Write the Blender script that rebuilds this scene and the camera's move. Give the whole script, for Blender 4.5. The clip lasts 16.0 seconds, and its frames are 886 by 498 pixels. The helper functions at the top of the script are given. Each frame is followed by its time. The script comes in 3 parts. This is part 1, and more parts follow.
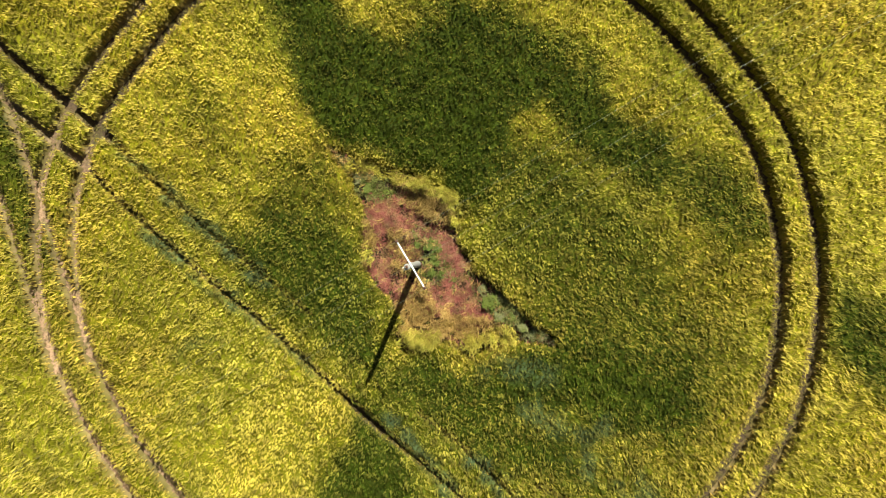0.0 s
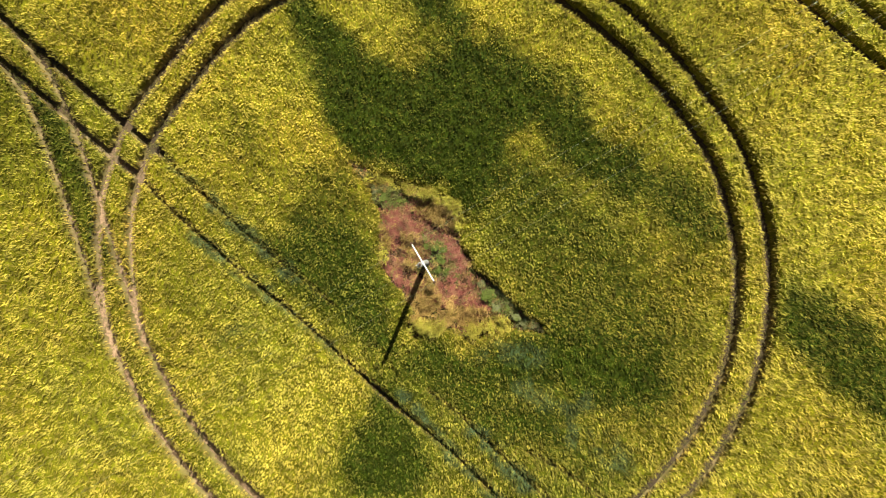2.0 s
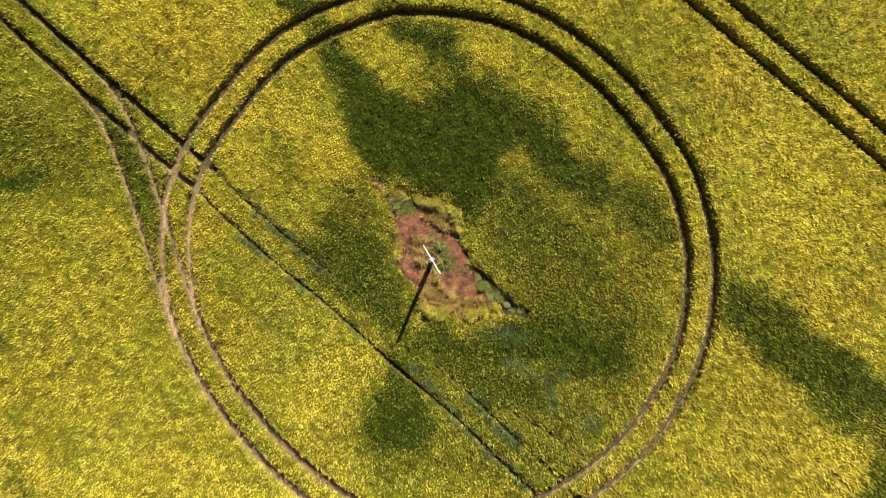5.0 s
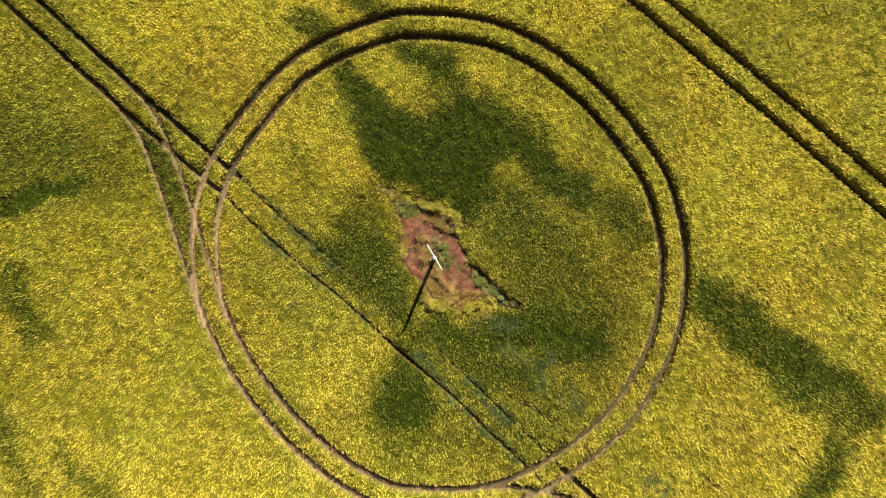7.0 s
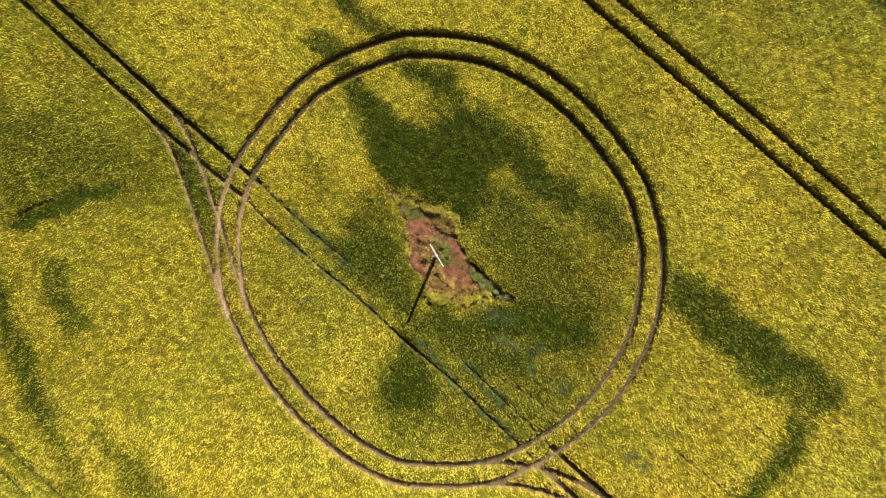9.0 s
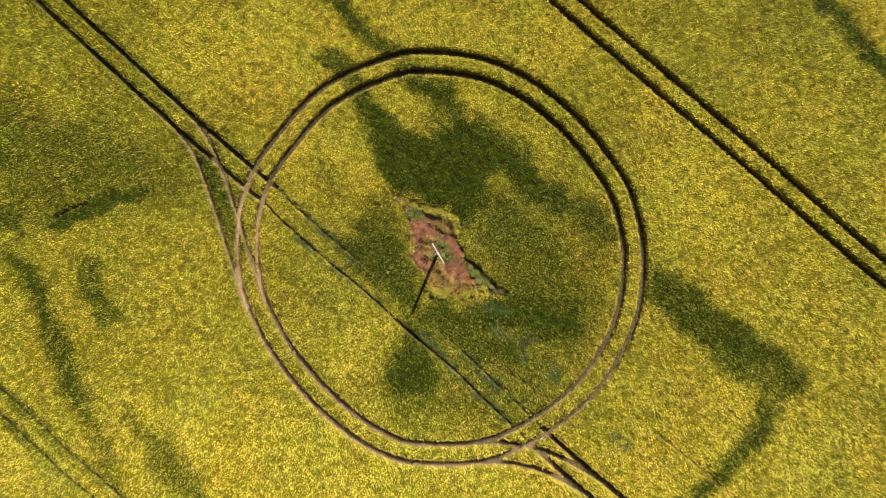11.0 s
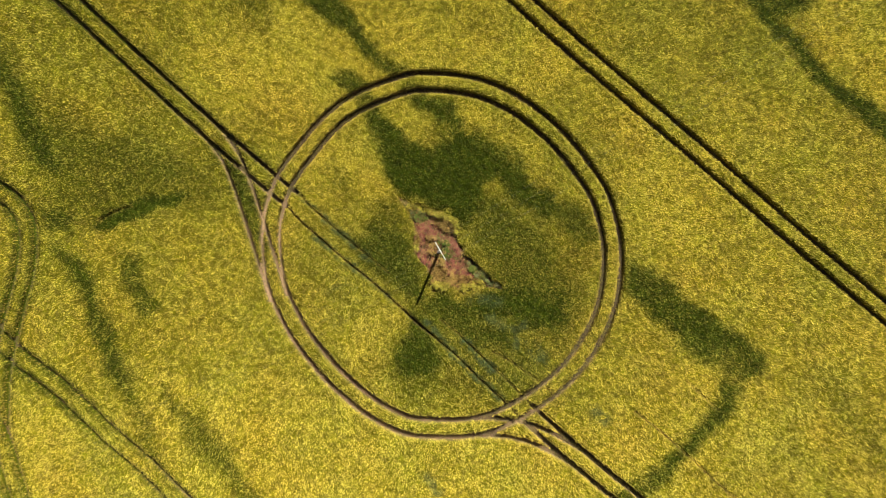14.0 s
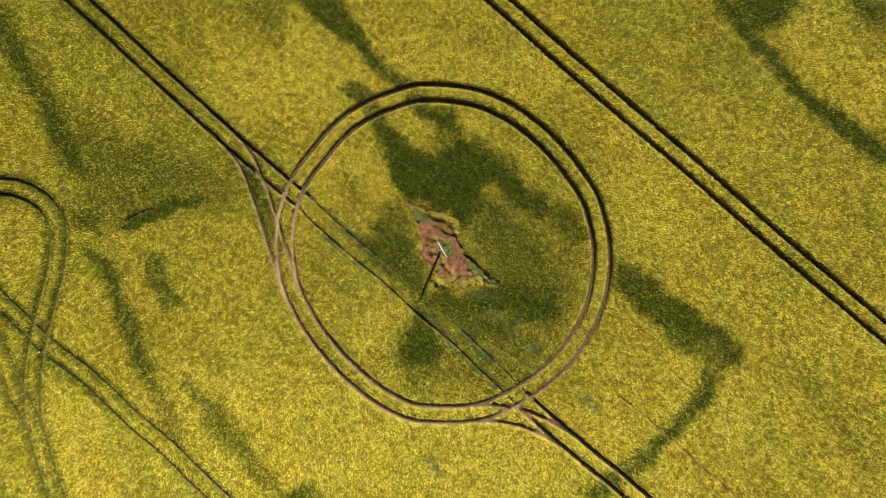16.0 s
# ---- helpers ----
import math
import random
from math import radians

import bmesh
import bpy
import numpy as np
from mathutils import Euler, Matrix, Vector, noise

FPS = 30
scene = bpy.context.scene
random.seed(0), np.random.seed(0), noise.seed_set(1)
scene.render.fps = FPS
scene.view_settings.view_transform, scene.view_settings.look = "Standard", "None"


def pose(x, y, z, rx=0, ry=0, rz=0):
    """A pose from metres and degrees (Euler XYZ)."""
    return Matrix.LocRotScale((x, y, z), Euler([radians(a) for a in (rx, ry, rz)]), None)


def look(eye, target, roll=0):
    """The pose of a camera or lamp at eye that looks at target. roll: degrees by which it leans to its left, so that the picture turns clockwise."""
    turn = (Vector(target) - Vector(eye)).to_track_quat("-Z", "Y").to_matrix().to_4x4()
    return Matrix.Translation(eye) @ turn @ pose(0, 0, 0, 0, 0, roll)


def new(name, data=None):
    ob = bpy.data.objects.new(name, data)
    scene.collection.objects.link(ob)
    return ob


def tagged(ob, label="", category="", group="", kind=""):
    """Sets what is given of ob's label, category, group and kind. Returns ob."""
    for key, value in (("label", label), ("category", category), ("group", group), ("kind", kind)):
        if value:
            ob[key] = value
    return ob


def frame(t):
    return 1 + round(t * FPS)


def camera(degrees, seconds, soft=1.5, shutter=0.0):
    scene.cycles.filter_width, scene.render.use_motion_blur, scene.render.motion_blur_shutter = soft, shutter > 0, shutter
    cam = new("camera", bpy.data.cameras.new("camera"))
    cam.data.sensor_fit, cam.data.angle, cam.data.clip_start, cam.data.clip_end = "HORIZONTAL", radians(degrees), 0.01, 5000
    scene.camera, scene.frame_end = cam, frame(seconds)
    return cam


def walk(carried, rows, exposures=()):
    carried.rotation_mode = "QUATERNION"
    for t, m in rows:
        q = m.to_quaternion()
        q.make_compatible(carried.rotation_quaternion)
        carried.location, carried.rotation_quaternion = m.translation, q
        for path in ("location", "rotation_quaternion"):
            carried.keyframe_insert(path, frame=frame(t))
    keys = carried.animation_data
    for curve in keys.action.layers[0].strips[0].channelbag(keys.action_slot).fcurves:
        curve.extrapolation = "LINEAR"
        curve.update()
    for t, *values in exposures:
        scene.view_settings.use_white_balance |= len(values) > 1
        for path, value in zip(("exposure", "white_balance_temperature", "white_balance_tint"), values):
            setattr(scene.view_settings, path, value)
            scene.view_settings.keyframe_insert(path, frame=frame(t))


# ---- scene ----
# The camera: a drone that looks straight down and climbs from 35 m to 81 m.
cam = camera(62.5, 16.0, soft=0.78)
ROWS = [
    (0, -0.025, -0.003, 34.654, 0.390, 1.249, 0.091),
    (1, -0.204, 0.022, 37.512, 0.356, 1.117, 0.121),
    (2, -0.360, 0.037, 40.383, 0.322, 0.989, 0.150),
    (3, -0.501, 0.044, 43.267, 0.288, 0.865, 0.176),
    (4, -0.630, 0.044, 46.161, 0.254, 0.745, 0.200),
    (5, -0.752, 0.038, 49.063, 0.221, 0.628, 0.223),
    (6, -0.867, 0.026, 51.972, 0.188, 0.514, 0.243),
    (7, -0.979, 0.010, 54.885, 0.155, 0.405, 0.262),
    (8, -1.092, -0.010, 57.802, 0.122, 0.299, 0.278),
    (9, -1.207, -0.025, 60.720, 0.090, 0.197, 0.292),
    (10, -1.328, -0.056, 63.638, 0.058, 0.099, 0.305),
    (11, -1.457, -0.081, 66.553, 0.026, 0.004, 0.315),
    (12, -1.598, -0.104, 69.464, -0.006, -0.087, 0.324),
    (13, -1.753, -0.127, 72.369, -0.037, -0.174, 0.330),
    (14, -1.924, -0.147, 75.266, -0.068, -0.258, 0.334),
    (15, -2.116, -0.164, 78.154, -0.099, -0.338, 0.337),
    (16, -2.330, -0.176, 81.031, -0.130, -0.414, 0.337),
]
walk(cam, [(t, pose(x, y, z, tilt, lean, turn)) for t, x, y, z, tilt, lean, turn in ROWS],
     exposures=[(0.0, 1.84, 6500, -2), (3.5, 1.75, 6550, -1), (7.0, 1.67, 6650, 0), (16.0, 1.56, 6750, 0)])

# ---- light: a clear summer day, the sun stands in the north-north-east of this plan ----
SUN_ELEVATION, SUN_EAST, SUN_NORTH = radians(48.0), 0.386, 0.922
world = bpy.data.worlds.new("sky")
scene.world = world
world.use_nodes = True
wn = world.node_tree
sky = wn.nodes.new("ShaderNodeTexSky")
sky.sky_type, sky.sun_disc = "NISHITA", False
sky.sun_elevation, sky.sun_rotation = SUN_ELEVATION, math.atan2(SUN_EAST, SUN_NORTH)
wn.links.new(sky.outputs["Color"], wn.nodes["Background"].inputs["Color"])
wn.nodes["Background"].inputs["Strength"].default_value = 0.025
sun = new("sun", bpy.data.lights.new("sun", "SUN"))
sun.data.energy, sun.data.angle, sun.data.color = 5.0, radians(0.53), (1.0, 0.94, 0.84)
away = Vector((SUN_EAST * math.cos(SUN_ELEVATION), SUN_NORTH * math.cos(SUN_ELEVATION), math.sin(SUN_ELEVATION)))
sun.matrix_world = look(away * 200, (0, 0, 0))

# ---- materials ----
def node_material(name):
    m = bpy.data.materials.new(name)
    m.use_nodes = True
    t = m.node_tree
    return m, t, t.nodes["Principled BSDF"]


def add(t, kind, **values):
    n = t.nodes.new(kind)
    for key, v in values.items():
        n.inputs[key].default_value = v
    return n


def mixed(t, fac, a, b, blend="MIX"):
    n = t.nodes.new("ShaderNodeMix")
    n.data_type, n.blend_type = "RGBA", blend
    for socket, v in ((n.inputs[0], fac), (n.inputs[6], a), (n.inputs[7], b)):
        if isinstance(v, bpy.types.NodeSocket):
            t.links.new(v, socket)
        elif isinstance(v, (int, float)):
            socket.default_value = v
        else:
            socket.default_value = (*v, 1)
    return n.outputs[2]


def ramped(t, source, stops):
    n = t.nodes.new("ShaderNodeValToRGB")
    while len(n.color_ramp.elements) < len(stops):
        n.color_ramp.elements.new(0.5)
    for e, (p, c) in zip(n.color_ramp.elements, stops):
        e.position, e.color = p, (*c, 1) if len(c) == 3 else c
    t.links.new(source, n.inputs[0])
    return n.outputs[0]


def noise_node(t, scale, detail=3.0, rough=0.6):
    n = add(t, "ShaderNodeTexNoise", Scale=scale, Detail=detail, Roughness=rough)
    where = t.nodes.new("ShaderNodeNewGeometry")
    t.links.new(where.outputs["Position"], n.inputs["Vector"])
    return n.outputs["Fac"]


def bumped(t, shader, source, strength, distance):
    b = add(t, "ShaderNodeBump", Strength=strength, Distance=distance)
    t.links.new(source, b.inputs["Height"])
    t.links.new(b.outputs["Normal"], shader.inputs["Normal"])


def leafy(name, dry, green, deep, attribute="", own_tone="", through_light=0.30, rough=0.8, gloss=0.08, depth=0.55, upright=0.4, weedy=None, stalk=None):
    """Blades of a plant: colour from dry to green by the attribute, each blade of its own tone, some light through it."""
    m, t, p = node_material(name)
    island = t.nodes.new("ShaderNodeNewGeometry").outputs["Random Per Island"]
    wide = noise_node(t, 0.35, 4.0)
    fine = noise_node(t, 2.6, 3.0)
    hue = ramped(t, noise_node(t, 0.13, 3.0, 0.55), [(0.36, (0.96, 1.015, 1.0)), (0.66, (1.05, 0.985, 0.95))])
    dry_tone = mixed(t, wide, [c * 0.90 for c in dry], [min(1, c * 1.09) for c in dry])
    dry_tone = mixed(t, 1.0, dry_tone, hue, "MULTIPLY")
    if attribute:
        a = t.nodes.new("ShaderNodeAttribute")
        a.attribute_name = attribute
        base = mixed(t, a.outputs["Fac"], dry_tone, green)
        if stalk:
            a = t.nodes.new("ShaderNodeAttribute")
            a.attribute_name = "stalk"
            base = mixed(t, a.outputs["Fac"], base, stalk)
        if weedy:
            a = t.nodes.new("ShaderNodeAttribute")
            a.attribute_name = "weediness"
            base = mixed(t, a.outputs["Fac"], base, weedy)
    else:
        base = mixed(t, ramped(t, fine, [(0.42, (0, 0, 0)), (0.62, (1, 1, 1))]), dry_tone, green)
    tone = ramped(t, island, [(0.0, (0.78, 0.81, 0.78)), (0.25, (0.93, 0.94, 0.93)), (0.6, (1.0, 1.0, 1.0)), (0.85, (1.02, 1.02, 1.12)), (1.0, (1.06, 1.06, 1.22))])
    base = mixed(t, 1.0, base, tone, "MULTIPLY")
    if own_tone:
        a = t.nodes.new("ShaderNodeAttribute")
        a.attribute_name = own_tone
        base = mixed(t, 1.0, base, a.outputs["Color"], "MULTIPLY")
    base = mixed(t, ramped(t, fine, [(0.35, (depth, depth, depth)), (0.6, (0, 0, 0))]), base, deep)
    t.links.new(base, p.inputs["Base Color"])
    p.inputs["Roughness"].default_value = rough
    p.inputs["Specular IOR Level"].default_value = gloss
    facing = t.nodes.new("ShaderNodeVectorMath")
    facing.operation = "MULTIPLY_ADD"
    t.links.new(t.nodes.new("ShaderNodeNewGeometry").outputs["Normal"], facing.inputs[0])
    facing.inputs[1].default_value, facing.inputs[2].default_value = (upright, upright, upright), (0, 0, 1 - upright)
    level = t.nodes.new("ShaderNodeVectorMath")
    level.operation = "NORMALIZE"
    t.links.new(facing.outputs[0], level.inputs[0])
    t.links.new(level.outputs[0], p.inputs["Normal"])
    trans = t.nodes.new("ShaderNodeBsdfTranslucent")
    t.links.new(base, trans.inputs["Color"])
    mix = add(t, "ShaderNodeMixShader", Fac=through_light)
    t.links.new(p.outputs[0], mix.inputs[1])
    t.links.new(trans.outputs[0], mix.inputs[2])
    t.links.new(mix.outputs[0], t.nodes["Material Output"].inputs["Surface"])
    return m


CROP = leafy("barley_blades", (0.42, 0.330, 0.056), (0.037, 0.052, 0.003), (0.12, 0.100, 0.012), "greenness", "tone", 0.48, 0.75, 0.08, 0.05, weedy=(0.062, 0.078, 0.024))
# Stems below the blades, darkened so the shade between tufts sits in the colour.
SHADED_MASS = leafy("shaded_barley_mass", (0.185, 0.163, 0.007), (0.021, 0.030, 0.0015), (0.08, 0.066, 0.006), "greenness", "tone", 0.0, 0.8, 0.05, 0.05, 1.0, weedy=(0.045, 0.065, 0.03), stalk=(0.17, 0.115, 0.06))
EDGE = leafy("barley_stalks", (0.42, 0.29, 0.065), (0.11, 0.105, 0.012), (0.17, 0.12, 0.025), "greenness", "tone", 0.25, 0.75, 0.08, 0.2)
RED_GRASS = leafy("red_grass_blades", (0.32, 0.112, 0.088), (0.25, 0.135, 0.07), (0.14, 0.048, 0.034), own_tone="tone")
STRAW = leafy("straw_blades", (0.46, 0.30, 0.10), (0.30, 0.20, 0.055), (0.17, 0.10, 0.035), own_tone="tone")
RIM = leafy("rim_barley_blades", (0.54, 0.45, 0.08), (0.34, 0.31, 0.045), (0.20, 0.17, 0.02), own_tone="tone")
WEED = leafy("weed_leaves", (0.25, 0.24, 0.075), (0.12, 0.14, 0.025), (0.07, 0.07, 0.025), own_tone="tone")
BUSH = leafy("nettle_leaves", (0.15, 0.18, 0.038), (0.065, 0.085, 0.012), (0.035, 0.045, 0.012))
PALE_WEED = leafy("thistle_leaves", (0.23, 0.22, 0.085), (0.11, 0.115, 0.03), (0.08, 0.08, 0.05), own_tone="tone")
PALE_BUSH = leafy("thistle_bush_leaves", (0.20, 0.20, 0.085), (0.10, 0.11, 0.03), (0.08, 0.08, 0.05))
TRAMPLED = leafy("trampled_stalks", (0.17, 0.12, 0.045), (0.09, 0.10, 0.016), (0.07, 0.05, 0.02), "greenness")


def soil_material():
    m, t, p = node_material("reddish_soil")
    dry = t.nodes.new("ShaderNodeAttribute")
    dry.attribute_name = "pale_lit"
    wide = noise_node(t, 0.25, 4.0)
    # Dark tone: browner soil, deepened further for the shade inside the tracks.
    brown_shaded = ramped(t, wide, [(0.35, (0.026, 0.018, 0.011)), (0.65, (0.055, 0.037, 0.022))])
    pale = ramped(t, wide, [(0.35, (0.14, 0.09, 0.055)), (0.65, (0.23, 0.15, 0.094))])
    base = mixed(t, dry.outputs["Fac"], brown_shaded, pale)
    fine = noise_node(t, 9.0, 5.0, 0.7)
    base = mixed(t, 1.0, base, ramped(t, fine, [(0.3, (0.45, 0.45, 0.45)), (0.7, (1.45, 1.38, 1.3))]), "MULTIPLY")
    base = mixed(t, ramped(t, noise_node(t, 2.1, 3.0), [(0.52, (0, 0, 0)), (0.7, (0.6, 0.6, 0.6))]), base, (0.075, 0.068, 0.02))
    t.links.new(base, p.inputs["Base Color"])
    p.inputs["Roughness"].default_value = 0.95
    p.inputs["Specular IOR Level"].default_value = 0.15
    bumped(t, p, fine, 0.8, 0.05)
    return m


def plain_material(name, dark, light, scale, rough, metal=0.0, bump=0.2):
    m, t, p = node_material(name)
    fine = noise_node(t, scale, 5.0, 0.65)
    t.links.new(ramped(t, fine, [(0.3, dark), (0.7, light)]), p.inputs["Base Color"])
    p.inputs["Roughness"].default_value, p.inputs["Metallic"].default_value = rough, metal
    bumped(t, p, fine, bump, 0.01)
    return m


SOIL = soil_material()
POLE_GREY = plain_material("weathered_pole", (0.10, 0.095, 0.085), (0.22, 0.205, 0.185), 14.0, 0.85)
GALVANISED = plain_material("galvanised_steel", (0.50, 0.50, 0.50), (0.66, 0.66, 0.66), 25.0, 0.45, 0.25, 0.05)
PORCELAIN = plain_material("brown_porcelain", (0.06, 0.03, 0.02), (0.12, 0.06, 0.04), 30.0, 0.25, 0.0, 0.02)
ALUMINIUM = plain_material("aluminium_wire", (0.20, 0.21, 0.14), (0.28, 0.29, 0.20), 40.0, 0.4, 0.3, 0.05)

# ---- plan: wheel ways of the tractor, in metres round the point under the first camera ----
GAUGE = 1.78
NORTH_WEST_WAY = [(-66, 47.5), (-43.0, 27.6), (-34.3, 19.7), (-25.5, 11.8), (-22.1, 8.9), (-18.8, 6.1), (-17.0, 4.7)]
INNER_WAY = [(-17.0, 4.7), (-15.2, 2.9), (-12.0, 0.1), (-7.6, -3.5), (-3.6, -7.1), (-0.1, -10.0), (2.4, -12.4), (5.8, -15.6), (7.1, -16.9)]
SOUTH_EAST_WAY = [(7.1, -16.9), (10.3, -19.8), (12.6, -21.7), (15.7, -24.3), (19.4, -27.3), (42, -47)]
NORTH_EAST_WAY = [(-22, 49.5), (3.6, 27.7), (9.1, 22.9), (15.3, 17.6), (25.1, 9.4), (35.0, 0.9), (46.6, -8.7), (76, -33)]
SOUTH_WEST_WAY = [(-66, 8.2), (-50.1, -6.6), (-45.2, -11.3), (-40.6, -14.8), (-35.8, -19.3), (-31.8, -22.7), (-26.9, -27.4), (-9, -43.5)]
HEADLAND_LOOP = [(-62, 3.5), (-55, 6.0), (-50.7, 6.2), (-48.9, 6.1), (-46.9, 5.3), (-45.2, 3.9), (-44.2, 1.6), (-44.3, -2.2), (-45.2, -6.0),
                 (-46.0, -9.3), (-46.7, -12.8), (-46.9, -15.8), (-46.75, -19.4), (-45.9, -22.5), (-44.2, -28), (-41, -39)]
LOOP_BRANCH = [(-53.5, -5.5), (-50.2, -12.7), (-48.8, -16.3), (-47.7, -18.0), (-46.4, -20.9)]
ENTRY_WAY = [(-27.2, 13.4), (-25.7, 12.0), (-24.6, 10.8), (-23.2, 8.7), (-22.0, 5.7), (-21.0, 2.7), (-20.2, 0.3), (-19.3, -2.6), (-18.4, -5.4)]
EXIT_WAY = [(-0.8, -18.7), (1.6, -18.5), (4.5, -18.5), (7.2, -19.0), (9.6, -20.0), (12.2, -21.5), (14.6, -23.4)]
RING_CENTRE = (-1.78, -0.97)
RING = [(1, 17.62), (19, 17.45), (32, 17.08), (45, 17.0), (57, 17.15), (67, 17.4), (78, 17.7), (92, 17.9), (104, 18.0), (125, 17.9), (148, 17.65),
        (160, 17.8), (173, 17.6), (190, 17.1), (205, 16.6), (216, 16.37), (229, 16.45), (242, 16.87), (253, 17.4), (263, 17.68), (281, 17.8),
        (297, 17.65), (319, 17.65), (341, 17.7)]
PATCH = [(-6.0, 4.9), (-5.2, 3.8), (-4.7, 2.8), (-4.4, 1.7), (-4.5, 0.5), (-4.3, -0.8), (-3.3, -2.2), (-2.6, -3.0), (-2.9, -4.0), (-2.6, -4.6),
         (-1.4, -4.2), (-0.4, -4.0), (0.7, -4.7), (1.8, -4.2), (3.1, -4.1), (4.5, -4.2), (3.1, -3.0), (1.8, -1.8), (0.8, -0.9), (0.2, -0.1),
         (-0.2, 0.9), (0.1, 2.0), (-0.35, 2.9), (-1.7, 3.5), (-3.3, 4.0), (-4.7, 4.3)]
POLE = (-1.98, -0.49)
rng = np.random.default_rng(7)


def spline(points, step=0.1, closed=False):
    """A smooth way through the points, as evenly spaced places and the normals to its left."""
    p = np.array(points, float)
    p = np.vstack([p[-1], p, p[0], p[1]]) if closed else np.vstack([2 * p[0] - p[1], p, 2 * p[-1] - p[-2]])
    out = []
    for a, b, c, d in zip(p, p[1:], p[2:], p[3:]):
        n = max(2, int(np.hypot(*(c - b)) / step))
        u = np.linspace(0, 1, n, endpoint=False)[:, None]
        out.append(0.5 * (2 * b + (c - a) * u + (2 * a - 5 * b + 4 * c - d) * u * u + (3 * b - a - 3 * c + d) * u ** 3))
    q = np.vstack(out)
    g = np.gradient(q, axis=0)
    g /= np.hypot(*g.T)[:, None]
    return q, np.c_[-g[:, 1], g[:, 0]]


lattice = rng.random((256, 256))


def soft_noise(x, y, size, octaves=3):
    """Smooth noise from 0 to 1 whose largest forms are about size metres wide."""
    total, weight, w = 0.0, 0.0, 1.0
    for o in range(octaves):
        u, v = np.asarray(x) / size + 37.7 * o, np.asarray(y) / size + 11.3 * o
        i, j = np.floor(u).astype(int), np.floor(v).astype(int)
        a, b = u - i, v - j
        a, b = a * a * (3 - 2 * a), b * b * (3 - 2 * b)
        i0, i1, j0, j1 = i & 255, (i + 1) & 255, j & 255, (j + 1) & 255
        total = total + w * ((lattice[i0, j0] * (1 - a) + lattice[i1, j0] * a) * (1 - b) + (lattice[i0, j1] * (1 - a) + lattice[i1, j1] * a) * b)
        weight, w, size = weight + w, w * 0.5, size * 0.5
    return total / weight


def smooth(e0, e1, x):
    u = np.clip((x - e0) / (e1 - e0), 0, 1)
    return u * u * (3 - 2 * u)


# ---- a raster of how far each place lies from the edge of the nearest wheel track ----
CELL, X0, X1, Y0, Y1 = 0.06, -60.0, 56.0, -38.0, 38.0
NX, NY = int((X1 - X0) / CELL), int((Y1 - Y0) / CELL)
REACH = 1.2
gap = np.full((NX, NY), REACH)


def rut(way, width, depth=1.0, closed=False, gauge=GAUGE, wheels=(-1, 1)):
    """Cuts the wheel tracks of one way: width of the bare strip in metres, a number or one that changes along the way."""
    q, n = spline(way, 0.1, closed)
    widths = width(np.linspace(0, 1, len(q))) if callable(width) else np.full(len(q), float(width))
    k = int(0.9 / CELL)
    for side in wheels:
        line = q + n * (side * gauge / 2)
        wobble = soft_noise(line[:, 0] + 31 * side, line[:, 1], 1.1, 2) - 0.5
        half = widths / 2 + np.minimum(0.06, 0.14 * widths) * wobble
        half = np.maximum(half - 0.03, 0.012 * (half > 0.01))
        for (x, y), hw in zip(line, half):
            i, j = int((x - X0) / CELL), int((y - Y0) / CELL)
            if hw <= 0 or i < k or j < k or i >= NX - k - 1 or j >= NY - k - 1:
                continue
            gx = X0 + (np.arange(i - k, i + k + 1) + 0.5) * CELL - x
            gy = Y0 + (np.arange(j - k, j + k + 1) + 0.5) * CELL - y
            d = np.sqrt(gx[:, None] ** 2 + gy[None, :] ** 2) - hw
            part = gap[i - k:i + k + 1, j - k:j + k + 1]
            np.minimum(part, d + (1 - depth) * 0.3, out=part)


ring_way = [(RING_CENTRE[0] + r * math.cos(radians(a)), RING_CENTRE[1] + r * math.sin(radians(a))) for a, r in RING]
rut(ring_way, lambda u: np.interp(u * 360, [0, 40, 90, 130, 158, 168, 188, 205, 235, 280, 320, 360], [0.56, 0.58, 0.60, 0.58, 0.50, 0.40, 0.40, 0.56, 0.64, 0.60, 0.54, 0.54]), closed=True)
rut(NORTH_WEST_WAY, lambda u: 0.50 - 0.08 * u)
rut(INNER_WAY, lambda u: 0.12 + 0.18 * np.exp(-((u - 0.55) / 0.05) ** 2), wheels=(-1,))
rut(INNER_WAY, lambda u: 0.15 * np.clip((np.abs(u - 0.49) - 0.09) / 0.12, 0, 1), depth=0.85, wheels=(1,))
rut(SOUTH_EAST_WAY, lambda u: 0.5 + 0.2 * u)
rut(NORTH_EAST_WAY, 0.54)
rut(SOUTH_WEST_WAY, 0.40)
rut(HEADLAND_LOOP, 0.56, depth=0.75)
rut(LOOP_BRANCH, 0.54, depth=0.75)
rut(ENTRY_WAY, 0.42)
rut(EXIT_WAY, 0.50)
rut([(3.7, -10.8), (5.9, -12.0), (8.8, -14.2), (10.0, -15.2)], 0.10, depth=0.85, gauge=0.0, wheels=(1,))
rut([(18.2, -16.8), (21.4, -19.3), (26.5, -23.9), (31.2, -27.9), (38, -34)], 0.10, depth=0.85, gauge=0.0, wheels=(1,))
rut([(-4.9, 5.5), (-3.9, 4.95), (-2.7, 4.55), (-1.6, 4.1), (-0.7, 3.6)], lambda u: 0.03 + 0.08 * np.sin(u * np.pi), depth=0.55, gauge=0.0, wheels=(1,))
rut([(-2.6, 5.9), (-1.7, 5.2), (-0.6, 4.5)], lambda u: 0.05 * np.sin(u * np.pi), depth=0.3, gauge=0.0, wheels=(1,))
